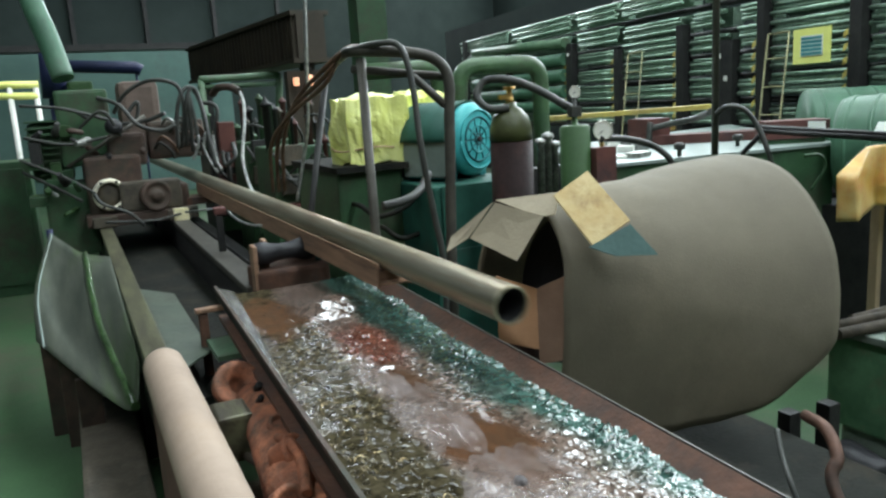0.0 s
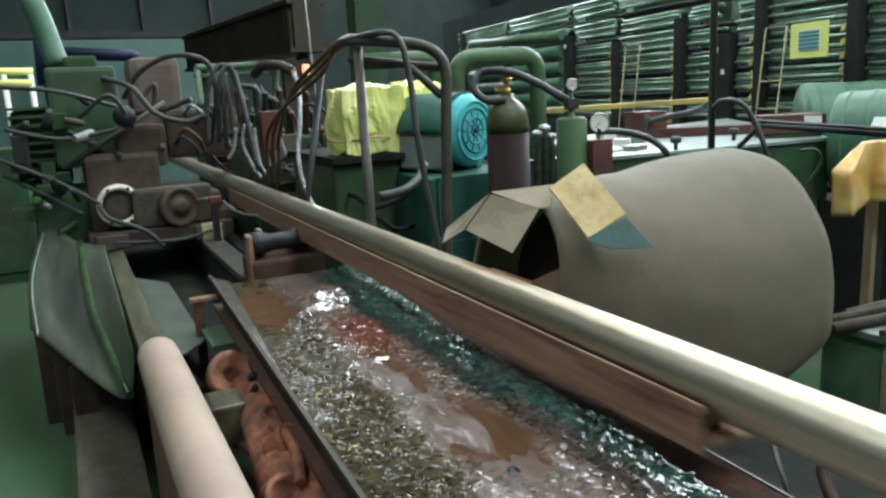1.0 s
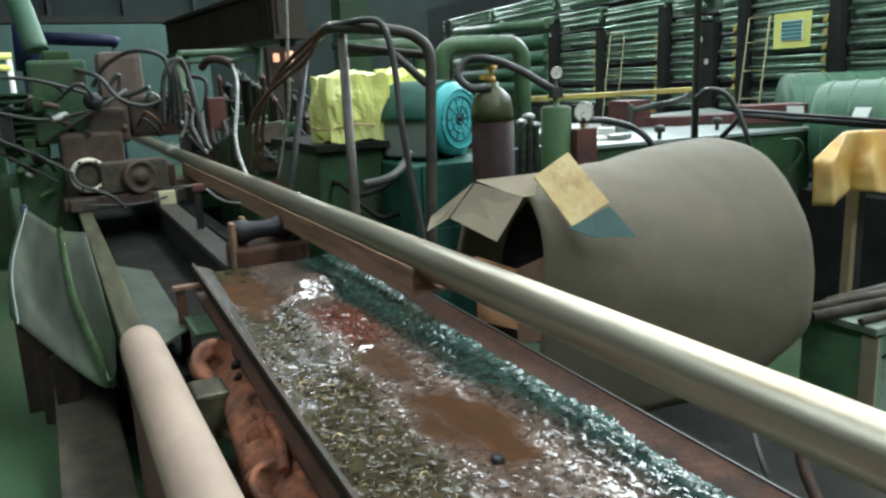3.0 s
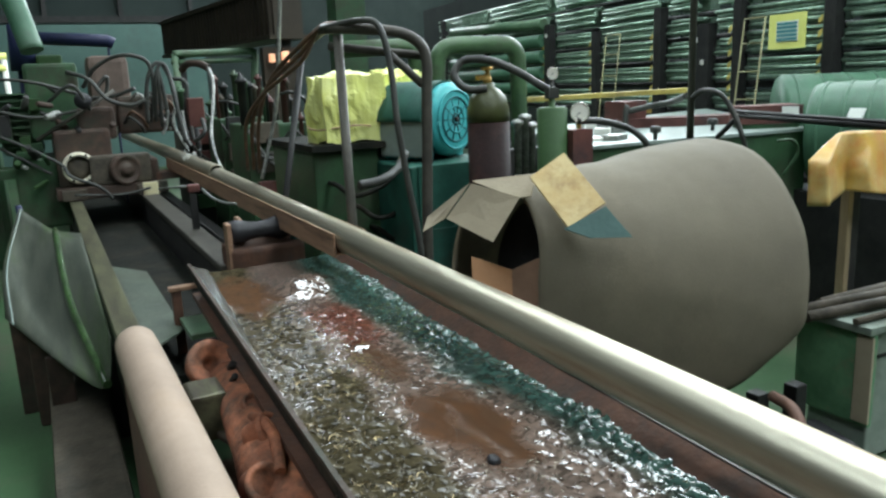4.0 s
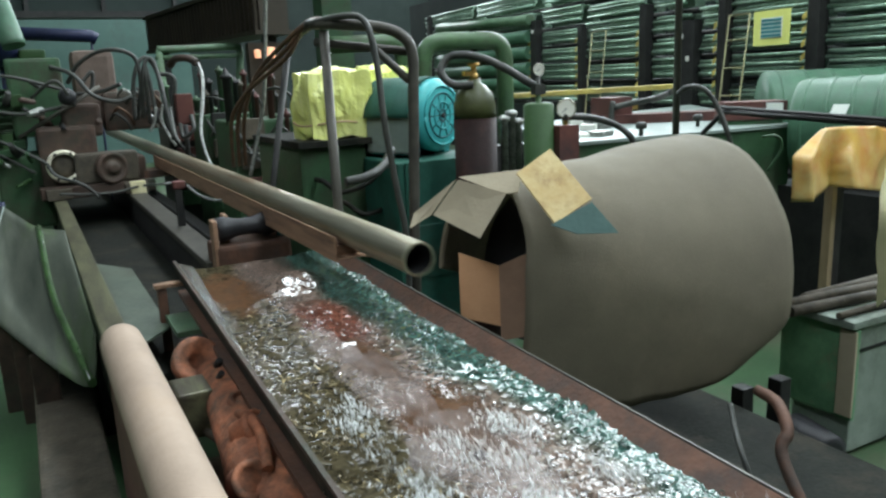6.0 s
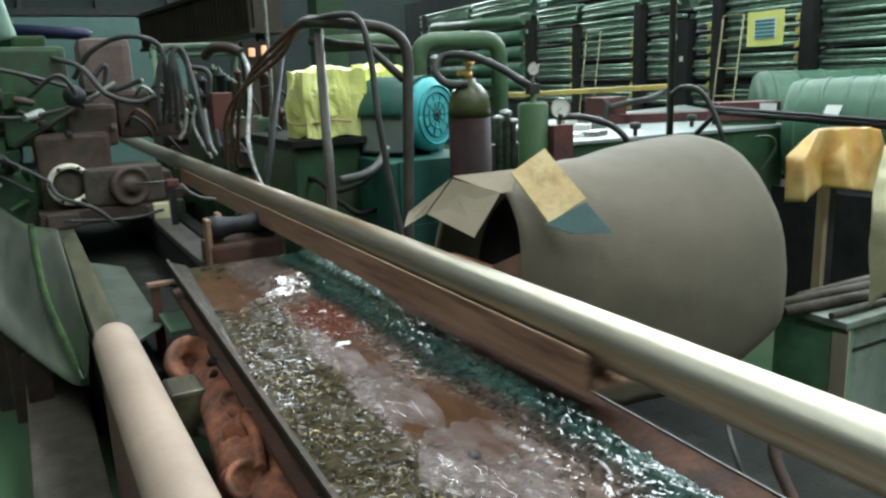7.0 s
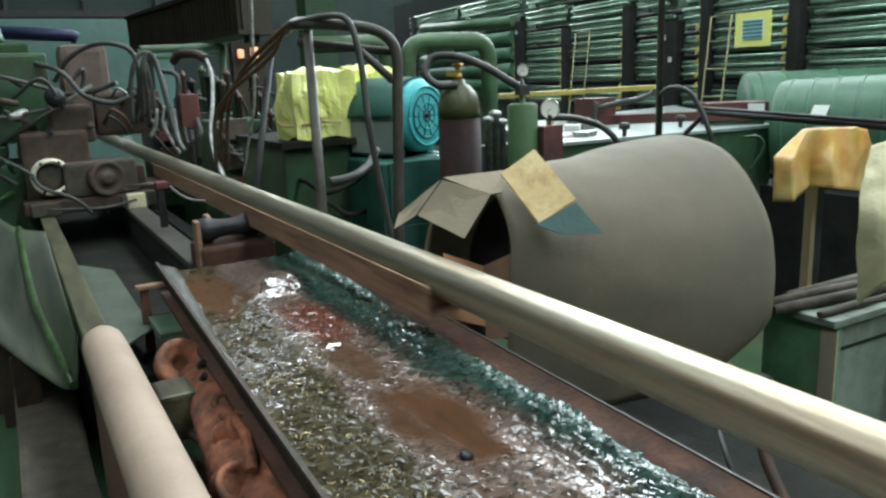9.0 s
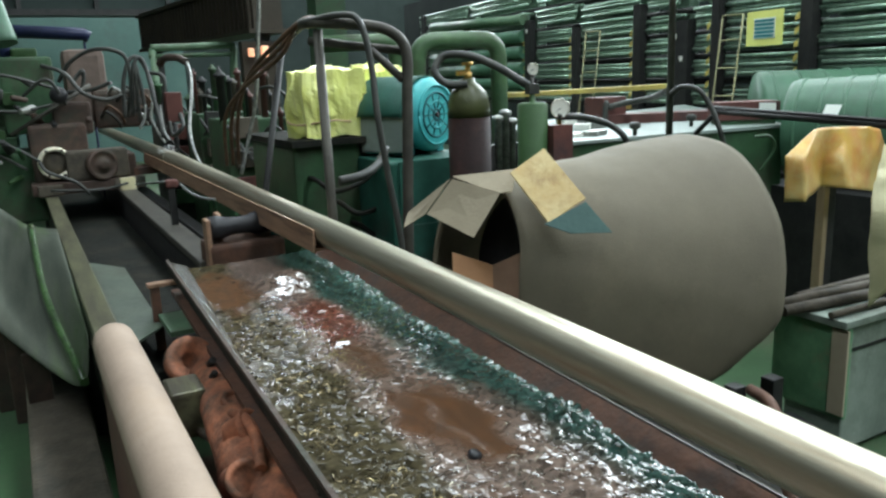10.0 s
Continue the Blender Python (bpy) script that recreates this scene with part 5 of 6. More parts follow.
def shroud_point(u, ang):
    """u: 0 at the small mouth, 1 at the wide end; ang: 0 on the crown, positive towards the line."""
    r = R1 + (R2 - R1) * u
    r *= 1.0 + 0.03 * math.cos(2 * ang + 0.5)
    return S1 + (S2 - S1) * u + (upv * math.cos(ang) + side * math.sin(ang)) * r
grid = []
for i in range(41):
    u = i / 40
    row = []
    for j in range(49):
        ang = radians(-110 + 262 * j / 48)
        p = shroud_point(u, min(ang, math.pi / 2))
        if ang > math.pi / 2:
            f = (ang - math.pi / 2) / radians(62)
            p += V((0, 0, 0.42 + 0.15 * u ** 6 - p.z)) * f - side * 0.07 * f * f - axis * 0.06 * f * f * u
        p += (p - (S1 + (S2 - S1) * u)).normalized() * (0.013 * noise.noise(p * 3.0) + 0.004 * (1 - 2 * abs(noise.noise(p * 6 + V((4, 1, 2))))) + 0.002 * noise.noise(p * 14))
        row.append(p)
    grid.append(row)
part("sheet", sheet(nb(), grid, 0.008), "shroud", sh)
def flap(pts, mtl, label, th=0.005):
    part("flap", plate(nb(), pts, th), mtl, sh, label)
flap([(1.220, 2.156, 1.215), (1.294, 1.987, 1.182), (1.218, 2.029, 1.042), (1.158, 2.226, 1.097)], "cardlight", "folded grey-brown cardboard flap")
flap([(1.224, 2.177, 1.214), (1.167, 2.255, 1.092), (1.122, 2.334, 1.039), (1.151, 2.353, 1.086)], "cardlight", "folded grey-brown cardboard flap")
flap([(1.231, 2.174, 1.220), (1.367, 1.998, 1.248), (1.324, 1.968, 1.184), (1.292, 2.000, 1.177)], "cardlight", "folded grey-brown cardboard flap")
flap([(1.230, 2.191, 0.964), (1.309, 2.063, 0.932), (1.281, 2.015, 0.743), (1.202, 2.140, 0.754)], "cardorange", "brown cardboard liner flap")
flap([(1.298, 2.047, 0.937), (1.389, 1.943, 1.005), (1.351, 1.911, 0.729), (1.272, 2.003, 0.700)], "cardbrown", "brown cardboard liner flap")
flap([(1.303, 1.944, 1.247), (1.451, 1.972, 1.307), (1.477, 1.801, 1.166), (1.335, 1.795, 1.109)], "cardstain", "stained yellow cardboard patch")
flap([(1.318, 1.794, 1.108), (1.457, 1.776, 1.161), (1.512, 1.720, 1.070), (1.389, 1.758, 1.077)], "tape", "blue-grey taped patch")
# black disc set in the funnel for the shade inside its mouth
bm = nb()
lathe(bm, [(0.001, 0.0), (R1 * 1.1, 0.0), (R1 * 1.12, 0.01), (0.001, 0.012)], S1 + axis * 0.22, axis, 32)
part("inner_liner", bm, "rubber", sh, "black disc added for the dark inside of the mouth")
for pt in ((2.339, 1.931, 0.251), (2.436, 1.840, 0.296), (1.500, 2.057, 0.511)):
    q = V(pt)
    bm = nb()
    box(bm, (q.x - 0.03, q.y - 0.03, 0.0), (q.x + 0.03, q.y + 0.03, q.z + 0.06), bevel=0.004)
    part("stand_leg", bm, "dark", sh)

# bagged posts
def bag(pts, th=0.004, sharp=False):
    """A hanging creased sheet through rows of points."""
    grid = []
    def line(p):
        return [V(a).lerp(V(b), k / 9) for a, b in zip(p, p[1:]) for k in range(9)] + [V(p[-1])] if sharp else smooth_path(p, 14)
    cols = [line(list(c)) for c in zip(*[line(r) for r in pts])]
    def crease(p):
        k = 1 - 2.4 * abs(noise.noise(p * 7)) + 0.5 * (1 - 2.4 * abs(noise.noise(p * 17 + V((3, 1, 7)))))
        return p + V((-0.5, -0.85, 0.15)) * (0.008 if sharp else 0.012) * k
    grid = [[crease(p) for p in c] for c in cols]
    return sheet(nb(), grid, th)
bp = thing("bagged_post", (5.280, 3.574, 0.000), "timber post capped with an amber polythene bag", "post")
part("bag", bag([
    [(2.760, 2.010, 1.225), (2.785, 2.000, 1.262), (2.850, 2.000, 1.268), (2.945, 2.000, 1.263), (3.090, 2.000, 1.255), (3.210, 2.030, 1.215)],
    [(2.746, 1.960, 1.278), (2.759, 1.950, 1.284), (2.831, 1.950, 1.284), (2.933, 1.950, 1.279), (3.079, 1.950, 1.271), (3.204, 1.980, 1.250)],
    [(2.544, 1.930, 1.194), (2.587, 1.880, 1.179), (2.810, 1.960, 1.154), (2.859, 1.900, 1.154), (3.157, 1.950, 1.138), (3.262, 1.970, 1.137)],
    [(2.559, 1.930, 1.018), (2.584, 1.860, 1.024), (2.829, 1.970, 1.047), (2.855, 1.870, 1.045), (3.209, 1.960, 0.983), (3.243, 1.960, 1.019)]], sharp=True), "amber", bp, "draped amber polythene bag")
p = V((2.988, 2.050, 1.015))
bm = nb()
box(bm, (p.x - 0.035, p.y - 0.02, 0.0), (p.x - 0.005, p.y + 0.02, 1.20), bevel=0.004)
part("post", bm, "wood", bp)
bm = nb()
box(bm, (p.x + 0.0, p.y + 0.0, 0.0), (p.x + 0.07, p.y + 0.05, 1.19), bevel=0.004)
part("post", bm, "dark", bp)
bp2 = thing("bagged_post", (5.126, 3.085, 0.000), "post draped with a long cream polythene sheet", "post")
part("bag", bag([[(2.864, 1.750, 1.222), (2.921, 1.700, 1.242), (2.962, 1.600, 1.244)], [(2.741, 1.700, 0.994), (2.794, 1.620, 0.977), (2.922, 1.550, 0.971)], [(2.816, 1.720, 0.601), (2.835, 1.620, 0.712), (2.979, 1.550, 0.659)]]), "cream", bp2)
p = V((3.076, 1.640, 1.038))
bm = nb()
box(bm, (p.x - 0.03, p.y - 0.03, 0.0), (p.x + 0.03, p.y + 0.03, p.z + 0.15), bevel=0.004)
part("post", bm, "wood", bp2)

# rods on a low green bench
bench = thing("bench", (3.2, 1.83, 0.000), "dusty grey-green steel bench with a scuffed green end", "bench")
BX0, BX1, BY0, BY1 = 2.66, 3.85, 1.70, 1.97
bm = nb()
box(bm, (BX0 + 0.03, BY0 + 0.01, 0.02), (BX1, BY1, 0.55), bevel=0.01)
part("body", bm, "benchgrey", bench)
bm = nb()
box(bm, (BX0 - 0.03, BY0 - 0.02, 0.55), (BX1 + 0.02, BY1 + 0.02, 0.58), bevel=0.005)
part("top", bm, "benchgrey", bench)
bm = nb()
box(bm, (BX0, BY0 - 0.015, 0.17), (BX0 + 0.028, BY1 + 0.05, 0.545), bevel=0.012)
part("end_plate", bm, "scrub", bench, "scuffed green end plate")
bm = nb()
box(bm, (BX0 - 0.012, BY0 - 0.02, 0.19), (BX0 - 0.001, BY0 + 0.05, 0.54), bevel=0.004)
part("edge_strip", bm, "cardlight", bench, "stained cream strip")
bm = nb()
box(bm, (BX0 + 0.06, BY0 + 0.004, 0.44), (BX1, BY0 + 0.009, 0.452))
part("seam", bm, "dark", bench)
bm = nb()
lathe(bm, [(0.05, -0.12), (0.075, -0.11), (0.075, 0.1), (0.05, 0.12), (0.02, 0.15)], (BX0 - 0.10, BY0 + 0.08, 0.08), (0.3, 1, 0), 20)
part("pump_head", bm, "rubber", bench, "black pump head beside the bench")
for a, b, r in (((2.57, 1.93, 0.606), (3.30, 1.86, 0.612), 0.02), ((2.50, 1.86, 0.604), (3.30, 1.78, 0.604), 0.022), ((2.62, 1.74, 0.596), (3.22, 1.73, 0.596), 0.013), ((2.70, 1.95, 0.604), (3.4, 1.95, 0.604), 0.02)):
    bm = nb()
    sweep(bm, [a, b], r, 12)
    solid("steel_rod", bm, "grime", "dull brown steel rod lying on the bench", "rod", group="rods on the bench")
for k, (x, y, w) in enumerate(((2.52, 1.50, 0.07), (2.60, 1.42, 0.05), (2.44, 1.44, 0.04))):
    bm = nb()
    grid = [[V((x + w * (i / 6 - 0.5) * 2, y + w * (j / 6 - 0.5), 0.006 + 0.022 * abs(noise.noise(V((i * 0.7, j * 0.9, k)))))) for i in range(7)] for j in range(7)]
    solid("rag", sheet(bm, grid, 0.003), "lid", "crumpled pale rag on the floor by the bench", "rag")
bm = nb()
q = V((2.78, 1.91, 0.595))
sweep(bm, [q + V((math.cos(t) * 0.05, math.sin(t) * 0.05, 0)) for t in (2 * math.pi * k / 20 for k in range(21))], 0.008, 8)
solid("cable_loop", bm, "silver", "coiled pale hose end on the bench", "hose")

# hydraulic presses in the shade behind the line
for k, (pt, w, h, mtl) in enumerate((((1.667, 6.200, 1.343), 0.5, 1.75, "green"), ((1.677, 7.200, 1.323), 0.5, 1.78, "green"), ((1.878, 6.000, 1.291), 0.35, 1.35, "green"), ((1.532, 8.000, 1.316), 0.6, 1.6, "dark"))):
    p = V(pt)
    mc = thing("hydraulic_press", (p.x, p.y, 0), "dark green hydraulic machine with pipes and valves", "machine")
    bm = nb()
    box(bm, (p.x - w / 2, p.y - 0.2, 0), (p.x + w / 2, p.y + 0.4, h * 0.72), bevel=0.02)
    part("body", bm, mtl, mc)
    rng = random.Random(20 + k)
    for i in range(9):
        x = p.x - w / 2 + w * (i + 0.5) / 9
        bm = nb()
        r = rng.uniform(0.012, 0.035)
        hh = h * rng.uniform(0.8, 1.0)
        lathe(bm, [(r, h * 0.7), (r, hh - 0.06), (r * 1.5, hh - 0.055), (r * 1.5, hh - 0.03), (r * 0.6, hh - 0.02), (r * 0.6, hh)], (x, p.y - 0.05 + 0.12 * (i % 3), 0), n=12)
        part("valve_stem", bm, rng.choice(("green", "dark", "maroon", "grime", "dark")), mc)
    for i in range(6):
        x0 = p.x + rng.uniform(-0.5, 0.3) * w
        z0 = h * rng.uniform(0.55, 0.9)
        bm = nb()
        hose(bm, [(x0, p.y - 0.22, z0), (x0 + 0.06, p.y - 0.34, z0 + rng.uniform(-0.02, 0.12)), (x0 + 0.16, p.y - 0.33, z0 - 0.05), (x0 + 0.2, p.y - 0.22, z0 - 0.14)], 0.011)
        part("hose", bm, "hose", mc)
    for i in range(4):
        bm = nb()
        z = h * (0.25 + 0.13 * i)
        box(bm, (p.x - w * 0.4, p.y - 0.26, z), (p.x - w * 0.4 + w * rng.uniform(0.3, 0.8), p.y - 0.19, z + h * 0.09), bevel=0.008)
        part("manifold", bm, rng.choice(("green", "dark", "maroon", "grime")), mc)
    bm = nb()
    hose(bm, [(p.x - w * 0.5, p.y - 0.25, h * 0.7), (p.x - w * 0.2, p.y - 0.35, h * 0.55), (p.x + w * 0.2, p.y - 0.35, h * 0.53), (p.x + w * 0.5, p.y - 0.25, h * 0.6)], 0.014)
    part("hose", bm, "hose", mc)
lamp = thing("furnace_glow", (2.508, 9.000, 1.819), "warm glowing inspection lamps on a dark column", "lamp")
for pt, r in (((2.50, 9.000, 1.865), 0.035), ((2.66, 9.000, 1.875), 0.045)):
    bm = nb()
    box(bm, (-r, -0.03, -r * 1.4), (r, 0.03, r * 1.4), Matrix.Translation(pt), 0.02)
    part("lamp_glass", bm, "lamp", lamp)
p = V((2.620, 9.100, 1.871))
bm = nb()
box(bm, (p.x - 0.2, p.y - 0.02, 0), (p.x + 0.2, p.y + 0.12, p.z + 0.12))
part("column", bm, "brownwall", lamp)
p = V((2.259, 5.800, 2.004))
bm = nb()
box(bm, (p.x - 0.12, p.y, 0), (p.x + 0.12, p.y + 0.2, 4.0))
solid("column", bm, "green", "green steel column behind the pump unit", "column", kind="structure")

# hanging steel cable
ctop = V((1.378, 4.600, 2.238))
hang = thing("hanging_cable", ctop, "pale braided cable hanging beside the line", "cable")
bm = nb()
hose(bm, [ctop, (1.339, 4.620, 1.859), (1.300, 4.650, 1.466), (1.250, 4.700, 1.230), (1.178, 4.700, 0.994)], 0.011)
part("braid", bm, "silver", hang)

# ---------------------------------------------------------------- flying carriage
CY = 6.4
car = thing("saw_carriage", (0.49, CY, 0.705), "grimy brown and green flying saw carriage with hoses", "carriage")
def cbox(a, b, y0, y1, mtl, name, label="", bevel=0.01):
    """A block of the carriage between two corners of its face."""
    bm = nb()
    box(bm, (min(a[0], b[0]), y0, min(a[2], b[2])), (max(a[0], b[0]), y1, max(a[2], b[2])), bevel=bevel)
    return part(name, bm, mtl, car, label)
bm = nb()
box(bm, (0.06, CY + 0.0, 0.705), (0.92, CY + 1.3, 0.80), bevel=0.01)
part("base_frame", bm, "sawbrown", car)
for x in (0.19, 0.765):
    bm = nb()
    box(bm, (x - 0.09, CY - 0.05, 0.703), (x + 0.09, CY + 0.06, 0.79), bevel=0.008)
    part("slide_shoe", bm, "grime", car)
cbox((0.092, 6.450, 0.738), (0.527, 6.450, 1.266), CY + 0.15, CY + 1.1, "sawbrown", "saw_housing", "brown oily saw housing", 0.03)
cbox((0.435, 6.450, 0.695), (0.879, 6.450, 0.987), CY + 0.12, CY + 1.0, "sawbrown", "saw_bed", "", 0.02)
cbox((0.331, 6.400, 1.045), (0.807, 6.400, 0.806), CY + 0.02, CY + 0.2, "grime", "clamp_block", "", 0.02)
rc = V((0.256, 6.500, 0.957))
bm = nb()
lathe(bm, [(0.085, -0.2), (0.115, -0.2), (0.13, -0.02), (0.13, 0.05), (0.10, 0.06), (0.095, 0.0)], rc, (0, -1, 0), 36)
ring = part("ring", bm, "ringsteel", car, "bright steel ring of the clamp cylinder")
bm = nb()
lathe(bm, [(0.094, -0.02), (0.094, 0.02), (0.04, 0.025)], rc, (0, -1, 0), 28)
part("piston", bm, "grime", ring)
for k in range(6):
    bm = nb()
    a = k * math.pi / 3
    lathe(bm, [(0.012, 0), (0.012, 0.02)], rc + V((math.cos(a) * 0.115, -0.05, math.sin(a) * 0.115)), (0, -1, 0), 6)
    part("bolt", bm, "dark", ring)
bm = nb()
lathe(bm, [(0.0, -0.1), (0.125, -0.1), (0.13, -0.02), (0.13, 0.005), (0.122, 0.014), (0.10, 0.016), (0.095, 0.006), (0.05, 0.006), (0.046, 0.03), (0.02, 0.034), (0.0, 0.034)], (0.605, 6.400, 0.920), (0.3, -1, 0), 28)
part("blade_guard", bm, "sawbrown", car, "round brown blade guard")
cbox((-0.056, 6.900, 1.184), (0.353, 6.900, 1.811), CY + 0.4, CY + 1.0, "green", "gearbox", "tall mottled green gearbox", 0.03)
cbox((-0.287, 7.000, 1.063), (0.028, 7.000, 1.561), CY + 0.5, CY + 1.1, "green", "motor", "", 0.05)
cbox((0.061, 6.900, 1.802), (0.257, 6.900, 1.883), CY + 0.5, CY + 0.9, "greenmetal", "motor_cap", "", 0.02)
cbox((0.455, 7.200, 1.24), (0.80, 7.200, 1.88), CY + 0.75, CY + 1.1, "hood", "motor_hood", "dusty pinkish-brown motor hood", 0.06)
cbox((-0.222, 6.600, 0.468), (0.158, 6.600, 1.048), CY + 0.25, CY + 0.9, "green", "side_case", "", 0.02)
bm = nb()
lathe(bm, [(0.02, -0.05), (0.06, -0.04), (0.07, 0), (0.055, 0.04), (0.02, 0.055)], (0.354, 6.500, 1.496), (0.2, -1, 0.2), 20)
part("lamp_cap", bm, "rubber", car, "glossy dark lamp cap")
cbox((0.713, 6.350, 0.686), (0.834, 6.350, 0.799), CY - 0.06, CY + 0.06, "cream", "sensor_box", "small cream sensor box", 0.008)
cbox((1.139, 6.300, 1.235), (1.273, 6.300, 1.481), CY - 0.1, CY + 0.0, "maroon", "junction_box", "maroon junction box", 0.01)
bm = nb()
sweep(bm, [(1.192, 6.300, 1.230), (1.196, 6.350, 0.963), (1.209, 6.500, 0.808)], 0.02, 8)
sweep(bm, [(0.948, 6.800, 1.337), (1.244, 6.400, 1.323)], 0.02, 8)
part("box_arm", bm, "dark", car)
cbox((0.297, 6.600, 1.168), (0.590, 6.600, 1.435), CY + 0.2, CY + 0.8, "sawbrown", "clamp_head", "", 0.03)
for k in range(9):
    z = 1.12 + 0.055 * k
    bm = nb()
    q0, q1 = V((-0.276, 7.000, 1.199)), V((-0.016, 7.000, 1.175))
    box(bm, (q0.x - 0.02, CY + 0.46, z), (q1.x + 0.01, CY + 0.54, z + 0.018), bevel=0.004)
    part("cooling_fin", bm, "green", car)
cbox((0.653, 0, 1.179), (1.146, 0, 1.517), CY + 0.67, CY + 0.95, "sawbrown", "valve_chest", "grimy brown valve chest under the hose loops", 0.03)
chest = random.Random(5)
for k in range(10):
    x, z = chest.uniform(0.653, 1.006), chest.uniform(1.279, 1.517)
    bm = nb()
    hose(bm, [(x, CY + 0.66, z), (x + 0.04, CY + 0.56, z + 0.05), (x + 0.12, CY + 0.55, z - 0.02), (x + 0.16, CY + 0.62, z - 0.10)], 0.012)
    part("hose", bm, chest.choice(("hose", "copper", "dark", "silver")), car)
clutter = random.Random(31)
for k in range(26):
    x, z, yy = clutter.uniform(-0.28, 0.55), clutter.uniform(0.85, 1.62), CY + clutter.uniform(0.12, 0.4)
    if x > 0.3 and z > 1.2:
        z -= 0.3
    bm = nb()
    if k % 3:
        r = clutter.uniform(0.012, 0.035)
        lathe(bm, [(r * 0.7, 0), (r, 0.01), (r, clutter.uniform(0.05, 0.14)), (r * 0.6, 0.16)], (x, yy, z), (clutter.uniform(-1, 1), -1, clutter.uniform(-0.5, 1)), 12)
        part("fitting", bm, clutter.choice(("green", "dark", "hose", "sawbrown", "greenmetal", "silver")), car)
    else:
        w, h = clutter.uniform(0.03, 0.08), clutter.uniform(0.03, 0.1)
        box(bm, (x - w, yy, z - h), (x + w, yy + 0.3, z + h), bevel=0.008)
        part("valve_block", bm, clutter.choice(("green", "grime", "dark", "greenmetal")), car)
for a, b, c in (((-0.35, 6.6, 1.28), (-0.05, 6.5, 1.12), (0.15, 6.45, 0.98)), ((-0.35, 6.7, 1.18), (-0.1, 6.6, 1.02), (0.05, 6.5, 0.92)), ((-0.3, 6.6, 1.45), (0.0, 6.5, 1.38), (0.3, 6.5, 1.42)), ((-0.3, 6.7, 1.7), (0.0, 6.6, 1.66), (0.34, 6.6, 1.55)), ((0.1, 6.5, 1.5), (0.28, 6.4, 1.62), (0.4, 6.5, 1.42))):
    bm = nb()
    hose(bm, [a, b, c], 0.013)
    part("hose", bm, "hose", car)
bm = nb()
sweep(bm, [(-0.023, 6.600, 1.197), (0.607, 6.600, 1.568)], 0.016, 8)
part("tie_rod", bm, "frame", car)
bm = nb()
hose(bm, [(0.142, 6.400, 0.978), (0.189, 6.350, 0.899), (0.375, 6.300, 0.809), (0.472, 6.300, 0.696)], 0.014)
hose(bm, [(0.767, 6.300, 0.763), (0.551, 6.300, 0.730), (0.188, 6.300, 0.757)], 0.01)
part("front_hose", bm, "hose", car)
hoses = (
    [(0.385, 6.800, 1.605), (0.482, 6.700, 1.754), (0.641, 6.600, 1.844), (0.791, 6.500, 1.841), (0.894, 6.500, 1.771), (0.910, 6.500, 1.571), (0.869, 6.600, 1.292)],
    [(0.276, 6.800, 1.736), (0.422, 6.600, 1.666), (0.532, 6.500, 1.506), (0.700, 6.500, 1.442), (0.834, 6.500, 1.477)],
    [(0.490, 6.800, 1.599), (0.579, 6.800, 1.685), (0.546, 6.800, 1.527), (0.409, 6.700, 1.514), (0.601, 6.600, 1.524), (0.760, 6.500, 1.580)],
    [(0.833, 6.500, 1.284), (0.854, 6.500, 1.574), (0.917, 6.500, 1.748), (0.998, 6.500, 1.767), (1.056, 6.400, 1.561), (1.056, 6.300, 1.206)],
    [(0.901, 6.500, 1.302), (0.914, 6.400, 1.614), (0.966, 6.400, 1.764), (1.021, 6.400, 1.718), (1.050, 6.300, 1.429), (1.073, 6.200, 1.120)],
    [(0.948, 6.500, 1.252), (0.939, 6.400, 1.568), (0.943, 6.400, 1.721), (0.969, 6.400, 1.566), (0.994, 6.400, 1.252)],
    [(1.051, 6.500, 1.653), (1.162, 6.400, 1.600), (1.119, 6.400, 1.333), (1.108, 6.300, 1.156)],
    [(1.149, 6.300, 1.243), (1.158, 6.250, 1.132), (1.235, 6.200, 1.195), (1.245, 6.300, 1.303)],
)
for h in hoses:
    bm = nb()
    hose(bm, h, 0.017)
    part("hose", bm, "hose", car)
for h in ([(1.035, 6.300, 1.408), (1.009, 6.300, 1.290), (1.043, 6.250, 1.164), (1.081, 6.200, 1.075)], [(0.977, 6.300, 1.390), (0.954, 6.300, 1.268), (0.911, 6.300, 1.196)], [(1.089, 6.300, 1.382), (1.089, 6.250, 1.183), (1.114, 6.200, 1.094)]):
    bm = nb()
    hose(bm, h, 0.012)
    part("braided_hose", bm, "silver", car)
bm = nb()
hose(bm, [(1.125, 6.300, 1.709), (1.156, 6.200, 1.756), (1.231, 6.100, 1.753), (1.283, 6.000, 1.713)], 0.03, 10)
part("elbow", bm, "sawbrown", car, "rusty elbow pipe")
bm = nb()
hose(bm, [(1.283, 6.000, 1.713), (1.285, 5.900, 1.605), (1.248, 5.800, 1.419), (1.193, 5.700, 1.219), (1.187, 5.600, 1.060), (1.206, 5.500, 0.943)], 0.014)
part("braided_hose", bm, "silver", car)
# chute that carries the tube
TX, TZC = 1.05, 0.98
for sgn in (-1, 1):
    bm = nb()
    box(bm, (TX + sgn * 0.067 - 0.004, CY - 4.05, TZC - 0.112), (TX + sgn * 0.067 + 0.004, CY + 0.4, TZC - 0.018), bevel=0.0015)
    part("chute_side", bm, "chute", car, "brown oiled chute side with a worn bright lip")
    bm = nb()
    box(bm, (TX + sgn * 0.067 - 0.003, CY - 4.045, TZC - 0.018), (TX + sgn * 0.067 + 0.003, CY + 0.4, TZC - 0.015))
    part("chute_lip", bm, "lip", car, "worn bright lip")
bm = nb()
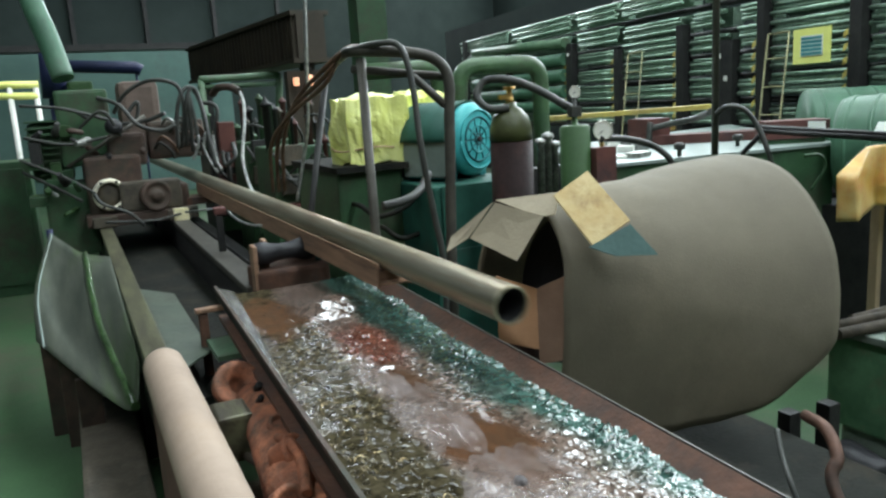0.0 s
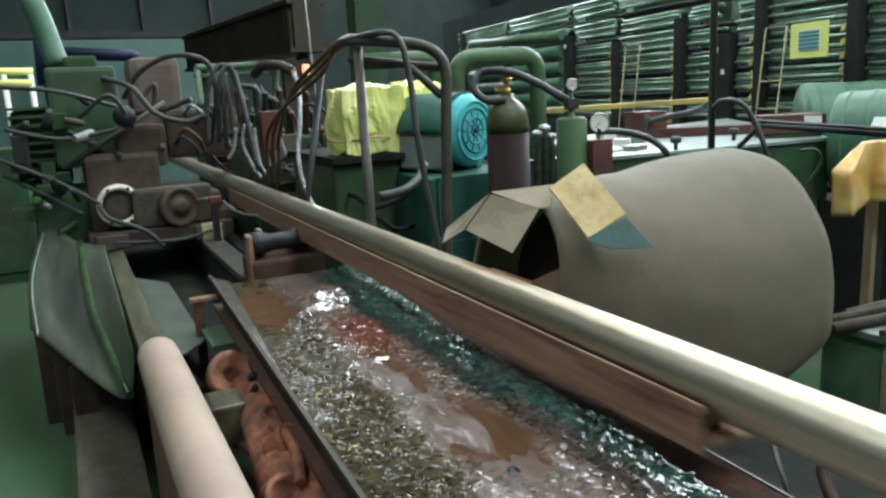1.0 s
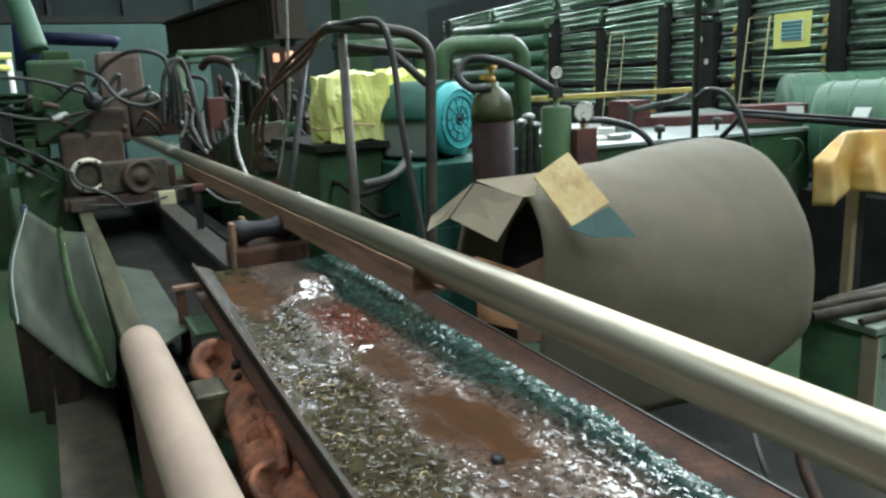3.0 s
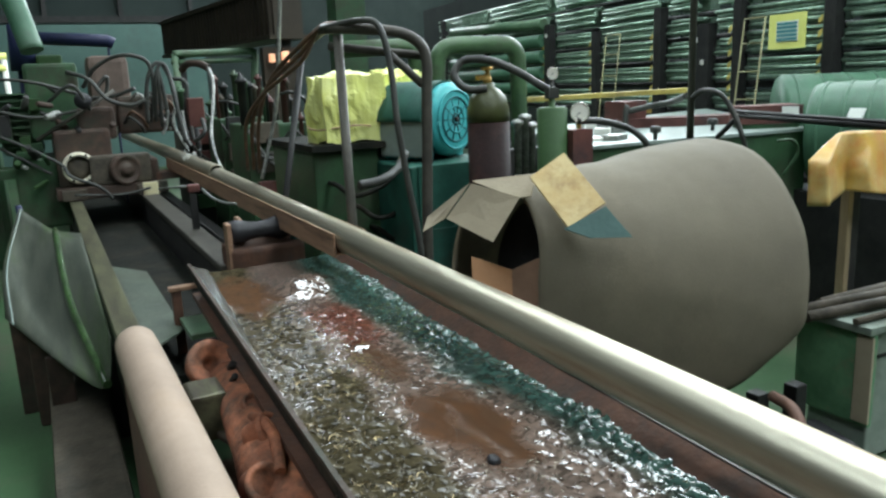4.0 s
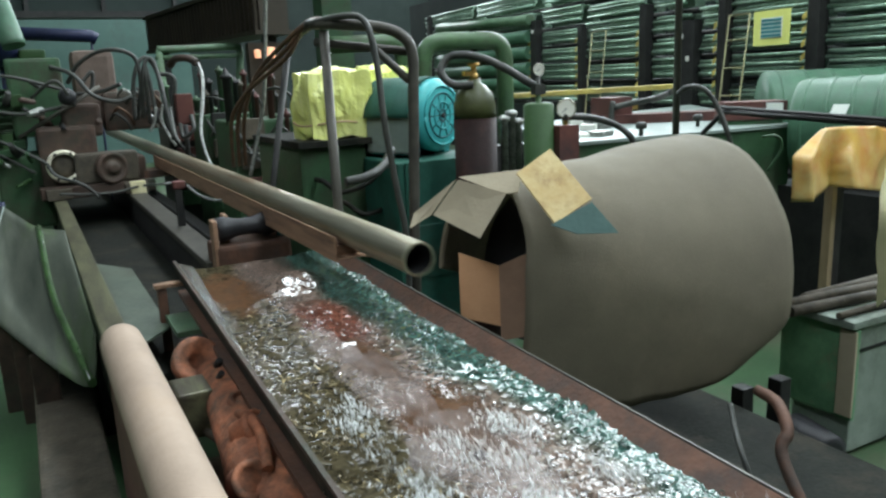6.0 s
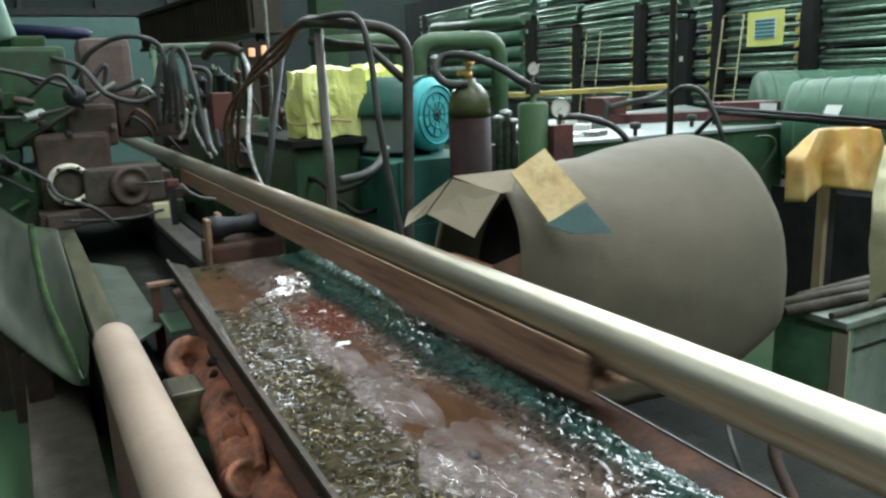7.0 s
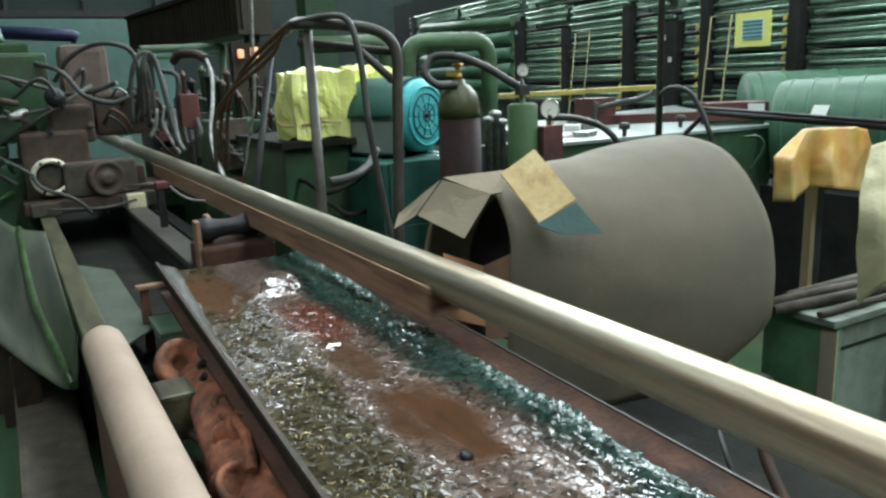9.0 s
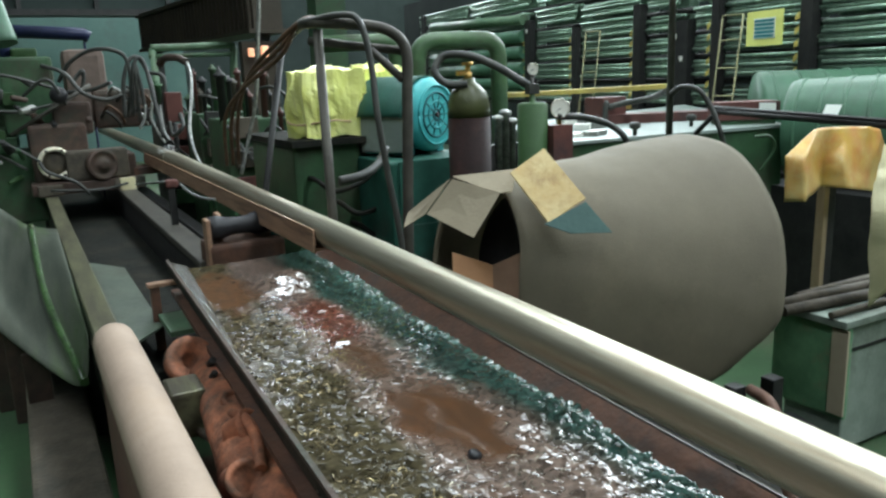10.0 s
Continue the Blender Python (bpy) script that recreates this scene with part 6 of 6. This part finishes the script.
box(bm, (TX - 0.062, CY - 4.05, TZC - 0.104), (TX + 0.062, CY + 0.4, TZC - 0.096))
part("chute_floor", bm, "chute", car)
for k in range(6):
    bm = nb()
    box(bm, (TX - 0.062, CY - 4.0 + k * 0.7, TZC - 0.095), (TX + 0.062, CY - 3.96 + k * 0.7, TZC - 0.0585))
    part("chute_saddle", bm, "chute", car)
bm = nb()
box(bm, (0.85, CY + 0.1, 0.80), (1.1, CY + 0.4, 0.86))
part("chute_arm", bm, "rust", car)

# ---------------------------------------------------------------- tubes
R = 0.057
def tube(length, forward, label):
    """A hollow tube with its origin on the axis at one end."""
    bm = nb()
    n = 40
    s = -1 if forward else 1
    rings = []
    for rad, y in ((R - 0.008, 0.35), (R - 0.008, 0.0), (R - 0.0015, 0.0), (R, 0.0015), (R, length * 0.5), (R, length - 0.0015), (R - 0.0015, length), (R - 0.008, length), (R - 0.008, length - 0.35)):
        y *= s
        rings.append([bm.verts.new((rad * math.cos(t), y, rad * math.sin(t))) for t in (2 * math.pi * k / n for k in range(n))])
    for q, w in zip(rings, rings[1:]):
        for k in range(n):
            f = bm.faces.new((q[k], q[(k + 1) % n], w[(k + 1) % n], w[k]))
            f.smooth = True
    bm.faces.new(rings[-1])
    bm.faces.new(rings[0])
    bmesh.ops.recalc_face_normals(bm, faces=bm.faces[:])
    for e in bm.edges:
        if len(e.link_faces) == 2 and e.calc_face_angle(0) > 0.6:
            e.smooth = False
    me = bpy.data.meshes.new("steel_tube")
    bm.to_mesh(me)
    bm.free()
    me.materials.append(M["steel"])
    ob = new("steel_tube", me)
    ORIGIN[ob] = V((0, 0, 0))
    tagged(ob, label, "tube", "tubes on the line")
    for y0, y1 in ((0.003, 0.3), (length - 0.003, length - 0.3)):
        bm = nb()
        near, deep = [[bm.verts.new(((R - 0.0085) * math.cos(t), y * s, (R - 0.0085) * math.sin(t))) for t in (2 * math.pi * k / 32 for k in range(32))] for y in (y0, y1)]
        for k in range(32):
            f = bm.faces.new((near[k], near[(k + 1) % 32], deep[(k + 1) % 32], deep[k]))
            f.smooth = True
        bm.faces.new(deep)
        part("bore", bm, "bore", ob, "dark bore")
    return ob


SPEED = 1.645
tube_a = tube(10.2, True, "bright round steel tube, cut and sliding off the line")
tube_a.location = (TX, 12.0, TZC)
tube_b = tube(10.8, False, "bright round steel tube running out of the saw")
tube_b.location = (TX, 12.0, TZC)
tube_c = tube(6.0, False, "bright round steel tube following in the line")
tube_c.location = (TX, 22.85, TZC)


# ---------------------------------------------------------------- water
def droplets(name, n, spread, size, seed, label, category="water", long=1.7):
    """A loose clump of flying water: many small stretched drops round its origin."""
    rng = random.Random(seed)
    bm = nb()
    for k in range(n):
        c = V((rng.gauss(0, spread[0]), rng.gauss(0, spread[1]), rng.gauss(0, spread[2])))
        if abs(c.x) > 2.2 * spread[0] or abs(c.z) > 2.2 * spread[2]:
            c *= 0.5
        r = size * rng.uniform(0.3, 1.0) ** 1.5
        d = V((rng.gauss(0, 0.3), rng.gauss(0, 0.3), -1.0)).normalized() * r * long * rng.uniform(0.6, 1.8)
        a, b = basis(d)
        top_, bot_ = bm.verts.new(c + d), bm.verts.new(c - d)
        ring_ = [bm.verts.new(c + (a * math.cos(t) + b * math.sin(t)) * r * 0.7) for t in (0, 2.094, 4.189)]
        for i in range(3):
            f = bm.faces.new((top_, ring_[i], ring_[(i + 1) % 3]))
            f.smooth = True
            f = bm.faces.new((bot_, ring_[(i + 1) % 3], ring_[i]))
            f.smooth = True
    bmesh.ops.recalc_face_normals(bm, faces=bm.faces[:])
    me = bpy.data.meshes.new(name)
    bm.to_mesh(me)
    bm.free()
    me.materials.append(M["spray"])
    ob = new(name, me)
    return tagged(ob, label, category, "flying water", "stuff")


splash = [droplets("water_splash", 330, (0.018, 0.045, 0.018), 0.0052, 100 + k, "burst of white coolant pouring from the cut tube") for k in range(150)]
joint_spray = [droplets("water_spray", 200, (0.03, 0.07, 0.03), 0.006, 40 + k, "fine white spray at the saw cut of the tube") for k in range(2)]



# ---------------------------------------------------------------- movement
def motions():
    walk(car, [(t, pose(0.49, y, 0.705)) for t, y in (
        (0, 6.70), (0.5, 5.87), (1.0, 5.03), (1.4, 4.5), (1.75, 4.33), (2.0, 4.48), (2.2, 4.78), (2.5, 5.29), (2.7, 5.68), (3.2, 6.5), (3.8, 6.9),
        (4.5, 6.92), (5.7, 6.92), (6.3, 6.35), (6.8, 5.57), (7.0, 5.24), (7.2, 4.94), (7.6, 4.45), (7.9, 4.33), (8.3, 4.62), (8.6, 5.12), (9.0, 5.89), (9.3, 6.45), (9.6, 6.8), (10, 6.92))])
    walk(tube_a, [(t, pose(TX, 11.99 - SPEED * t, TZC)) for t in (0, 0.5, 1, 1.5, 2, 2.5, 2.9)] + [
        (t, pose(TX, y, z, rx)) for t, y, z, rx in (
            (3.4, 6.40, 0.97, 0.25), (3.8, 5.73, 0.965, 0.6), (4.5, 4.57, 0.955, 0.75), (5.0, 3.76, 0.935, 0.8), (5.1, 3.45, 0.91, 0.6), (5.2, 3.00, 0.885, 0.35), (5.3, 2.60, 0.872, 0.15),
            (5.4, 2.19, 0.866, 0), (5.5, 1.80, 0.865, 0), (5.6, 1.33, 0.865, 0), (5.7, 0.92, 0.865, 0), (6.0, -0.6, 0.865, 0), (6.5, -3.2, 0.865, 0), (7.0, -4.6, 0.865, 0), (10, -4.6, 0.865, 0))])
    walk(tube_b, [(t, pose(TX, 12.0 - SPEED * t, TZC)) for t in (0, 2.5, 5, 7.5)] + [
        (8.7, pose(TX, 12.0 - SPEED * 8.7, TZC)), (9.3, pose(TX, 12.0 - SPEED * 9.3, TZC - 0.057, 0.3)), (9.6, pose(TX, 12.0 - SPEED * 9.6, TZC - 0.113, 0.6)), (10, pose(TX, 12.0 - SPEED * 10, TZC - 0.13, 0.7))])
    walk(tube_c, [(t, pose(TX, 22.85 - SPEED * t, TZC)) for t in (0, 5, 10)])
    walk(hang, [(t, pose(ctop.x, ctop.y, ctop.z, 0, ry, 0)) for t, ry in ((0, -3), (0.8, -8), (1.5, -10), (2.5, -7), (3.8, 0), (5.5, 0), (6.8, -5), (7.6, -10), (8.3, -8), (9.3, -2), (10, 0))])
    for k, (ob, y0) in enumerate(((joint_spray[0], 12.0), (joint_spray[1], 22.85))):
        rows = [(t, pose(TX - 0.01, y0 - SPEED * t, TZC + 0.045)) for t in (0, 2.5, 5.0)]
        if k == 0:
            rows += [(5.3, pose(TX - 0.06, 2.7, 0.86)), (5.6, pose(TX - 0.12, 2.3, 0.70)), (6.0, pose(TX - 0.14, 2.2, 0.70)), (10, pose(TX - 0.14, 2.2, 0.70))]
        else:
            rows += [(7.5, pose(TX - 0.01, y0 - SPEED * 7.5, TZC + 0.045)), (10, pose(TX - 0.01, y0 - SPEED * 10, TZC + 0.045))]
        walk(ob, rows)
    # coolant runs out of the cut tube's tail, falls into the trough and drains under the swarf
    rng = random.Random(77)
    tail = ((0, 11.99, 0.97), (2.9, 7.22, 0.97), (3.8, 5.73, 0.965), (4.5, 4.57, 0.955), (5.0, 3.76, 0.935), (5.1, 3.45, 0.91), (5.2, 3.00, 0.885), (5.3, 2.60, 0.872), (5.4, 2.19, 0.866), (5.5, 1.80, 0.865), (5.6, 1.33, 0.865), (5.7, 0.92, 0.865), (6.0, -0.6, 0.865))
    def tail_at(t):
        for a, b in zip(tail, tail[1:]):
            if t <= b[0]:
                w = (t - a[0]) / (b[0] - a[0])
                return a[1] + (b[1] - a[1]) * w, a[2] + (b[2] - a[2]) * w
    for k, ob in enumerate(splash):
        t0 = 5.26 + 0.48 * (k / len(splash)) ** 0.9
        inside = 0.12
        rows = [(t, pose(TX, tail_at(t)[0] - inside, tail_at(t)[1])) for t in (0, 2.9, 3.8, 4.5, 5.0, 5.1, 5.2, 5.3, 5.4, 5.5, 5.6, 5.7) if t < t0 - 0.02]
        y, z = tail_at(t0)
        rows.append((t0, pose(TX, y - 0.02, z)))
        vy = rng.uniform(-4.8, -1.0)
        vx, vz = rng.uniform(-2.0, -0.05), rng.uniform(-1.2, 0.4) if k % 4 else rng.uniform(0.5, 1.5)
        if k % 4 == 0:
            vy *= 0.4
        land = (vz + math.sqrt(vz * vz + 2 * 9.8 * max(0.02, z - 0.78))) / 9.8
        for w in (0.35, 0.7, 1.0):
            t = land * w
            x = max(0.58, TX + vx * t)
            rows.append((t0 + t, pose(x, y + vy * t, z + vz * t - 4.9 * t * t, 0, 0, 30 * w)))
        t1 = t0 + land
        rows.append((t1 + 0.18, pose(max(0.58, x - 0.05), y + vy * land + 0.10 * vy, 0.752, 0, 0, 30)))
        rows.append((t1 + 0.45, pose(max(0.58, x - 0.05), y + vy * land + 0.13 * vy - 0.05, 0.695, 0, 0, 20)))
        rows.append((10, pose(max(0.58, x - 0.05), y + vy * land + 0.13 * vy - 0.08, 0.69, 0, 0, 20)))
        walk(ob, rows)
    # froth washes down the trough after each pour and drains away
    for k, (ob, x, y) in enumerate(froth_beds):
        low, high = 0.712, 0.754
        walk(ob, [(t + (0 if t in (0, 10) else 0.12 * k), pose(x, y + dy, z)) for t, z, dy in (
            (0, high - 0.002, -0.02), (0.7, high - 0.005, -0.08), (1.5, high - 0.016, -0.14), (2.1, low, -0.18), (3.0, low, 0.05), (5.25, low, 0.10), (5.5, high - 0.004, 0.10), (5.8, high, 0.06),
            (6.6, high, 0.0), (7.2, high - 0.005, -0.06), (8.0, high - 0.016, -0.12), (8.6, low, -0.18), (10, low, -0.18))])


motions()
